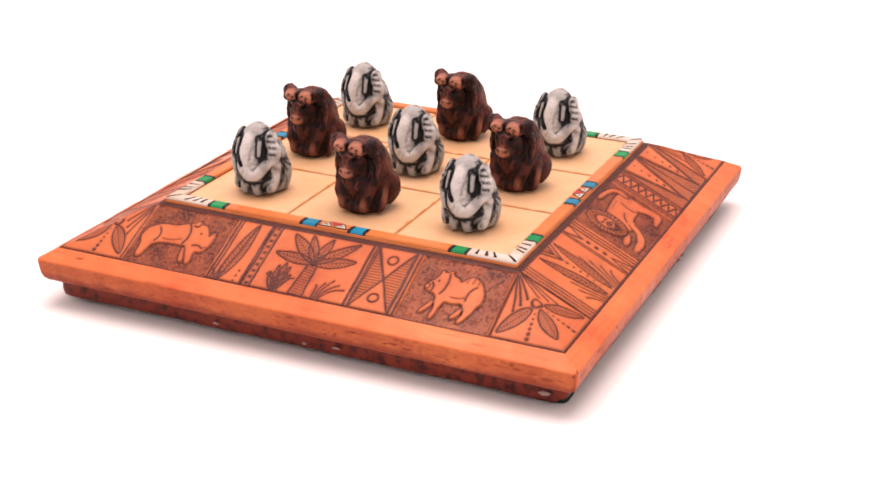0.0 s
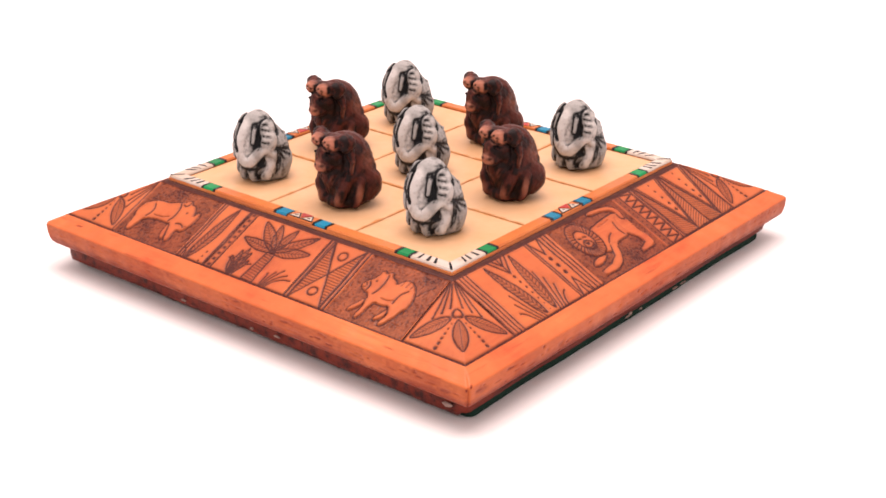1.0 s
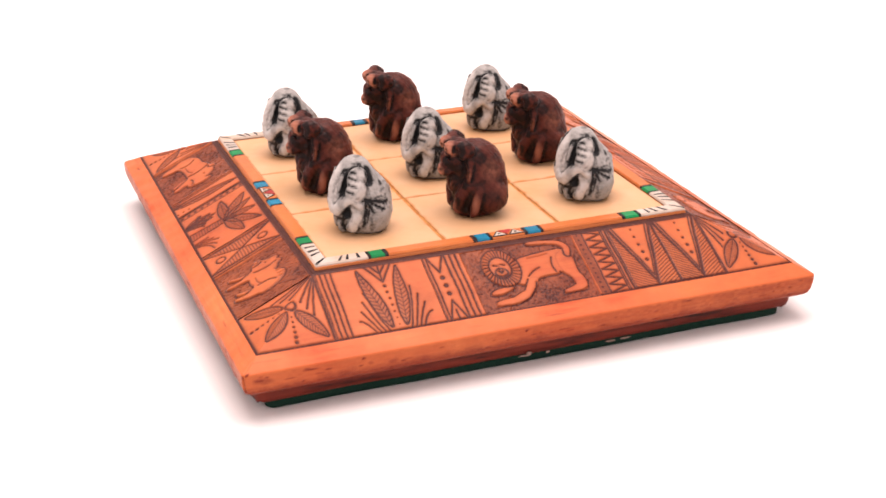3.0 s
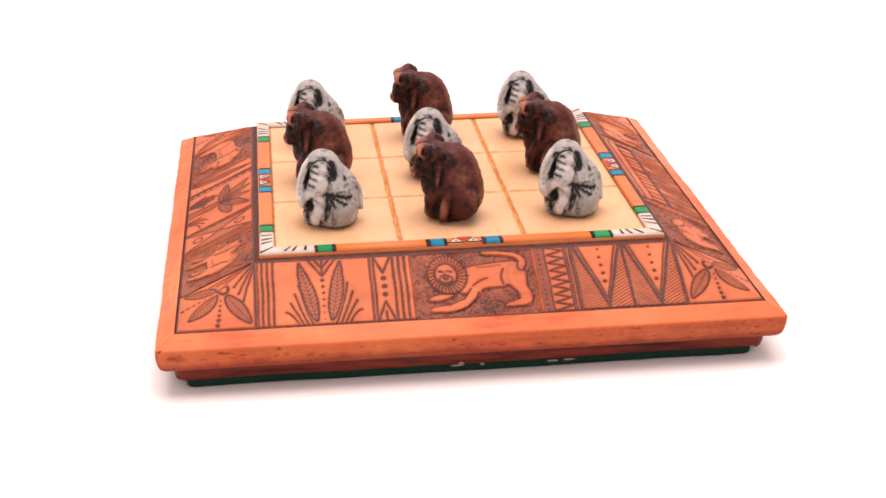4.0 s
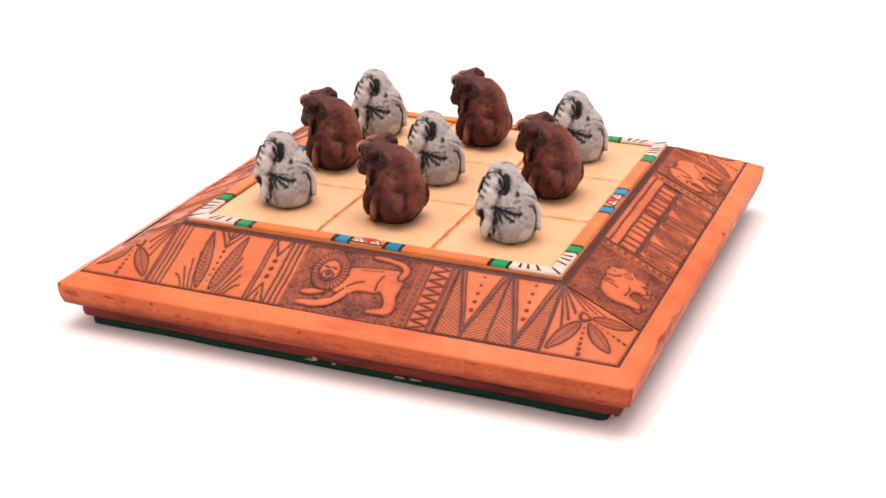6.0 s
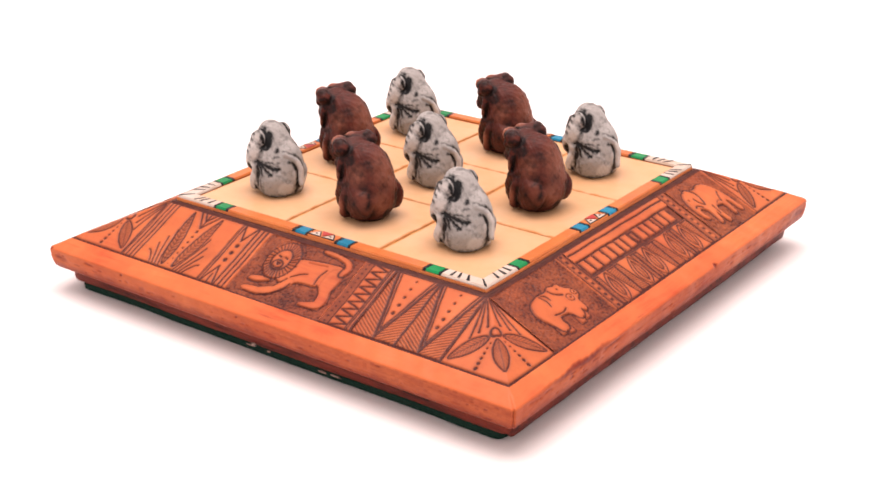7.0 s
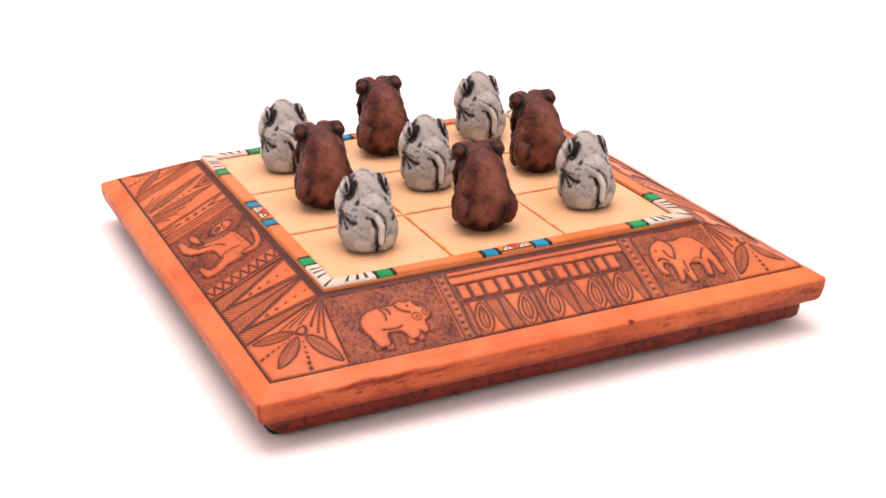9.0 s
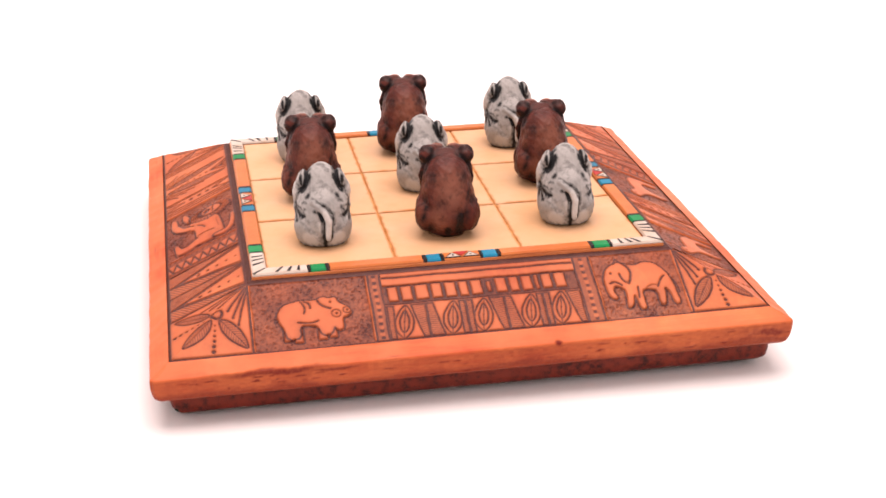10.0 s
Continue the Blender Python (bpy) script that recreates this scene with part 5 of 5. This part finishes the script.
def buffalo_mesh():
    k = Clay((-20, -15, -1), (16, 15, 36), 0.34)
    k.add(k.ball((0.6, 0, 9.8), (10.8, 10.4, 10.4)), 0.1)
    k.add(k.ball((-0.2, 0, 17.6), (9.9, 9.2, 11.8)), 4.0)
    k.add(k.ball((-2.6, 0, 23.0), (7.2, 7.6, 6.4)), 3.0)
    k.add(k.ball((-8.6, 0, 22.8), (5.6, 5.6, 6.4), tilt=16), 1.2)
    k.add(k.ball((-11.2, -0.2, 22.4), (3.6, 4.3, 5.2), tilt=14), 1.0)
    k.add(k.ball((-12.7, -0.3, 19.2), (3.2, 3.9, 2.9)), 0.7)
    for s in (-1, 1):
        k.carve(k.rope([(-7.4, s * 6.4, 26.4), (-7.6, s * 6.8, 21.0), (-8.2, s * 6.2, 15.6)], 0.9), 0.6)
        k.add(k.rope([(-5.6, s * 7.4, 24.4), (-6.0, s * 9.0, 20.6), (-6.4, s * 8.8, 16.4)], 1.8, 0.7), 0.4)
        k.carve(k.ball((-13.2, s * 3.6, 24.4), (1.3, 1.2, 0.9)), 0.4)
        k.add(k.ball((-13.0, s * 3.5, 24.2), (0.9, 0.8, 0.6)), 0.2)
        k.carve(k.ball((-15.9, s * 1.9 - 0.3, 19.7), (0.7, 0.7, 0.5)), 0.3)
        # shoulder, foreleg, haunch and the hind foot in front of it
        k.add(k.rope([(-5.6, s * 7.0, 13.8), (-8.6, s * 5.8, 9.0), (-9.0, s * 4.4, 3.6)], 2.6, 2.1), 1.2)
        k.add(k.ball((3.2, s * 7.8, 8.8), (6.2, 4.0, 7.0)), 0.9)
        k.add(k.rope([(-2.4, s * 9.4, 11.4), (-3.6, s * 9.2, 7.0), (-4.4, s * 8.2, 2.8)], 1.9, 2.0), 0.8)
        k.carve(k.rope([(-0.2, s * 11.8, 11.6), (-1.2, s * 12.0, 6.6), (-2.0, s * 11.4, 2.4)], 0.75), 0.5)
        k.carve(k.rope([(-5.4, s * 10.4, 11.6), (-6.8, s * 9.0, 6.0), (-7.0, s * 8.0, 2.4)], 0.8), 0.8)
        k.carve(k.rope([(-3.4, s * 10.4, 15.0), (2.4, s * 11.4, 16.0), (6.6, s * 9.8, 14.6)], 0.4, 0.2), 1.6)
        k.carve(k.rope([(1.0, s * 9.0, 25.0), (2.6, s * 10.2, 18.0)], 0.4), 1.2)
    k.carve(k.rope([(-16.0, -2.6, 17.6), (-16.4, -0.3, 17.2), (-16.0, 2.0, 17.6)], 0.4), 0.4)
    # mane on the chest, parted into a point between the forelegs
    k.add(k.ball((-8.6, 0, 13.6), (3.8, 4.6, 5.6), tilt=-10), 1.0)
    for s in (-1, 1):
        k.carve(k.rope([(-9.8, s * 5.2, 16.0), (-12.2, s * 2.6, 10.0), (-11.8, 0, 6.6)], 0.6), 0.6)
        k.carve(k.rope([(-11.6, s * 2.4, 16.2), (-12.8, s * 1.0, 10.4)], 0.35), 0.5)
    k.carve(k.rope([(-11.8, 0, 6.4), (-11.0, 0, 1.0)], 0.8), 0.7)
    k.lumps(9.5, 0.3, 1.1)
    for s in (-1, 1):
        # horn: a broad boss over the brow, then a heavy curl out to a blunt knob
        k.add(k.ball((-10.6, s * 3.2, 28.2), (3.9, 3.5, 2.9), tilt=28), 0.35)
        k.add(k.rope([(-9.4, s * 5.0, 28.8), (-7.4, s * 7.0, 29.4), (-6.2, s * 7.2, 28.4)], 2.7, 2.9), 0.8)
        k.add(k.rope([(-7.4, s * 7.4, 29.0), (-8.2, s * 7.8, 26.6)], 2.5, 1.9), 0.6)
        k.carve(k.rope([(-11.2, s * 6.4, 31.0), (-11.8, s * 6.6, 26.8)], 0.5), 0.4)
        k.carve(k.ball((-10.8, s * 7.6, 28.4), (0.9, 0.8, 1.0)), 0.5)
    k.add(k.ball((-6.4, 0, 28.0), (3.8, 6.0, 2.6), tilt=26), 1.0)
    k.carve(k.rope([(-14.2, 0, 27.0), (-9.8, 0, 31.4)], 0.4), 0.4)
    k.add(k.ball((-1.2, 0, 3.0), (9.4, 8.2, 4.4)), 1.2)
    k.add(k.ball((6.8, 7.0, 8.8), (3.4, 2.0, 5.6), turn=45), 0.7)
    k.carve(k.rope([(10.6, 4.6, 13.0), (10.6, 4.6, 3.0)], 0.7), 0.9)
    k.carve(k.rope([(12.4, -0.4, 6.0), (10.6, -0.2, 0.0)], 0.9), 0.7)
    k.flat_foot()
    strokes = [("-x", [(0, 25.4), (0, 23.0)], 0.5, 0.7), ("-x", [(-3.0, 16.8), (0, 16.2), (3.0, 16.8)], 0.5, 0.9), ("-x", [(0, 7.0), (0, 2.0)], 0.9, 0.95)]
    for s in (-1, 1):
        strokes += [("-x", [(s * 3.2, 24.5), (s * 4.4, 24.3)], 0.6, 1.0), ("-x", [(s * 7.6, 31.4), (s * 8.8, 30.4), (s * 9.6, 28.0), (s * 8.6, 26.0), (s * 7.2, 25.6)], 0.9, 1.0), ("+z", [(-6.6, s * 8.4), (-5.6, s * 5.4)], 1.6, 0.6), ("-x", [(s * 1.6 - 0.3, 19.8), (s * 2.1 - 0.3, 20.0)], 0.25, 1.0), ("-x", [(s * 2.6, 23.6), (s * 4.4, 22.2), (s * 4.8, 19.4)], 1.1, 0.8), ("-x", [(s * 3.4, 16.6), (s * 6.0, 15.4)], 1.3, 0.8), ("-x", [(s * 6.6, 25.4), (s * 6.2, 19.0)], 1.1, 0.9),
                    ("-x", [(s * 5.2, 15.6), (s * 2.8, 10.0), (0, 6.8)], 0.6, 0.9), ("-x", [(s * 7.4, 9.0), (s * 7.0, 3.0)], 0.6, 0.9), ("-x", [(s * 2.2, 15.0), (s * 1.0, 11.0)], 0.3, 0.7)]
        for a, b in ((1.7, 28.6), (3.2, 29.4), (4.7, 28.6), (2.6, 27.2), (4.2, 27.4)):
            strokes.append(("-x", [(s * a, b), (s * a + 0.2, b + 0.1)], 0.22, 1.0))
    for face in ("+y", "-y"):
        strokes += [(face, [(-7.2, 25.4), (-7.8, 20.0), (-8.2, 14.0)], 0.9, 0.9), (face, [(-4.6, 27.0), (-1.6, 24.6)], 2.4, 0.6), (face, [(-4.6, 22.0), (-4.8, 17.0)], 0.8, 0.7), (face, [(-5.2, 14.6), (-1.0, 15.6)], 1.0, 0.5),
                    (face, [(-0.8, 11.0), (-1.8, 3.0)], 0.7, 0.9), (face, [(-5.8, 11.0), (-6.9, 3.0)], 0.8, 0.9), (face, [(5.0, 9.0), (7.6, 4.0)], 0.6, 0.5), (face, [(1.0, 22.0), (4.4, 20.4)], 1.2, 0.35)]
    strokes += [("+x", [(-8.0, 26.6), (-5.4, 24.0)], 1.6, 0.45), ("+x", [(8.0, 26.6), (5.4, 24.0)], 1.6, 0.45), ("+x", [(0.0, 5.0), (0.0, 0.0)], 0.9, 0.9), ("+x", [(-7.8, 13.0), (-9.0, 8.0)], 0.7, 0.7), ("+x", [(4.6, 10.0), (4.0, 3.0)], 1.6, 0.75), ("+x", [(6.8, 16.0), (8.4, 20.0)], 0.8, 0.5), ("+x", [(-3.0, 14.6), (-6.6, 17.4)], 0.5, 0.4)]
    tones = [((-15.2, -0.3, 19.0), (2.8, 3.6, 2.7), 0.85), ((-15.0, 0, 22.4), (1.8, 1.8, 3.4), 0.3)]
    for s in (-1, 1):
        tones += [((-12.2, s * 3.4, 28.2), (4.4, 3.9, 3.6), 1.0), ((-4.2, s * 11, 7), (2.2, 2.6, 5.4), 0.5), ((-10.6, s * 5, 4.6), (2.6, 2.6, 4), 0.45), ((-6.4, s * 10.2, 18.6), (1.6, 2, 3.6), 0.42), ((-12, s * 3.6, 12), (2, 1.6, 4), 0.3)]
    tones += [((7.5, 1, 19), (9, 8, 12), 0.42), ((10, -3, 9), (5, 6, 8), 0.34), ((3, -9, 20), (6, 4, 6), 0.28), ((3, 9, 20), (6, 4, 6), 0.28), ((6, -9, 10), (6, 4, 6), 0.2)]
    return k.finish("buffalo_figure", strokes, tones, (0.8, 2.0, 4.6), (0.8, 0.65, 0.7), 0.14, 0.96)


def figures():
    kinds = []
    for name, mesh, material, label, category in (
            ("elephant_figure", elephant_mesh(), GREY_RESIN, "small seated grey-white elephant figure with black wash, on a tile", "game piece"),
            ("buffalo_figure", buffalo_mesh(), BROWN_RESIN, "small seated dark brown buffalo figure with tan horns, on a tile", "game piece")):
        mesh.materials.append(material)
        mesh.polygons.foreach_set("use_smooth", [True] * len(mesh.polygons))
        kinds.append((name, mesh, label, category))
    # how far each piece stands from the middle of its tile, in millimetres, and its turn in degrees
    stands = {(-1, -1): (0.3, 1.4, -3), (-1, 0): (-1.0, -1.0, -5), (-1, 1): (-0.8, -1.4, -2), (0, -1): (-0.5, 0.9, -6), (0, 0): (-1.5, -1.0, -4),
              (0, 1): (-0.2, 1.5, -3), (1, -1): (-0.4, 0.1, -4), (1, 0): (0.1, -0.4, -8), (1, 1): (-2.0, -1.0, -5)}
    for (i, j), (dx, dy, turn) in stands.items():
        name, mesh, label, category = kinds[(i + j) % 2]
        x, y, z = skewed((i * 0.0462 + dx / 1000, j * 0.0462 + dy / 1000, TILE_Z))
        ob = tagged(new(name, mesh), label, category, group=name.split("_")[0] + " pieces on the board")
        turning(ob, pose(x, y, z - 0.00005, 0, 0, turn))


figures()
motions()
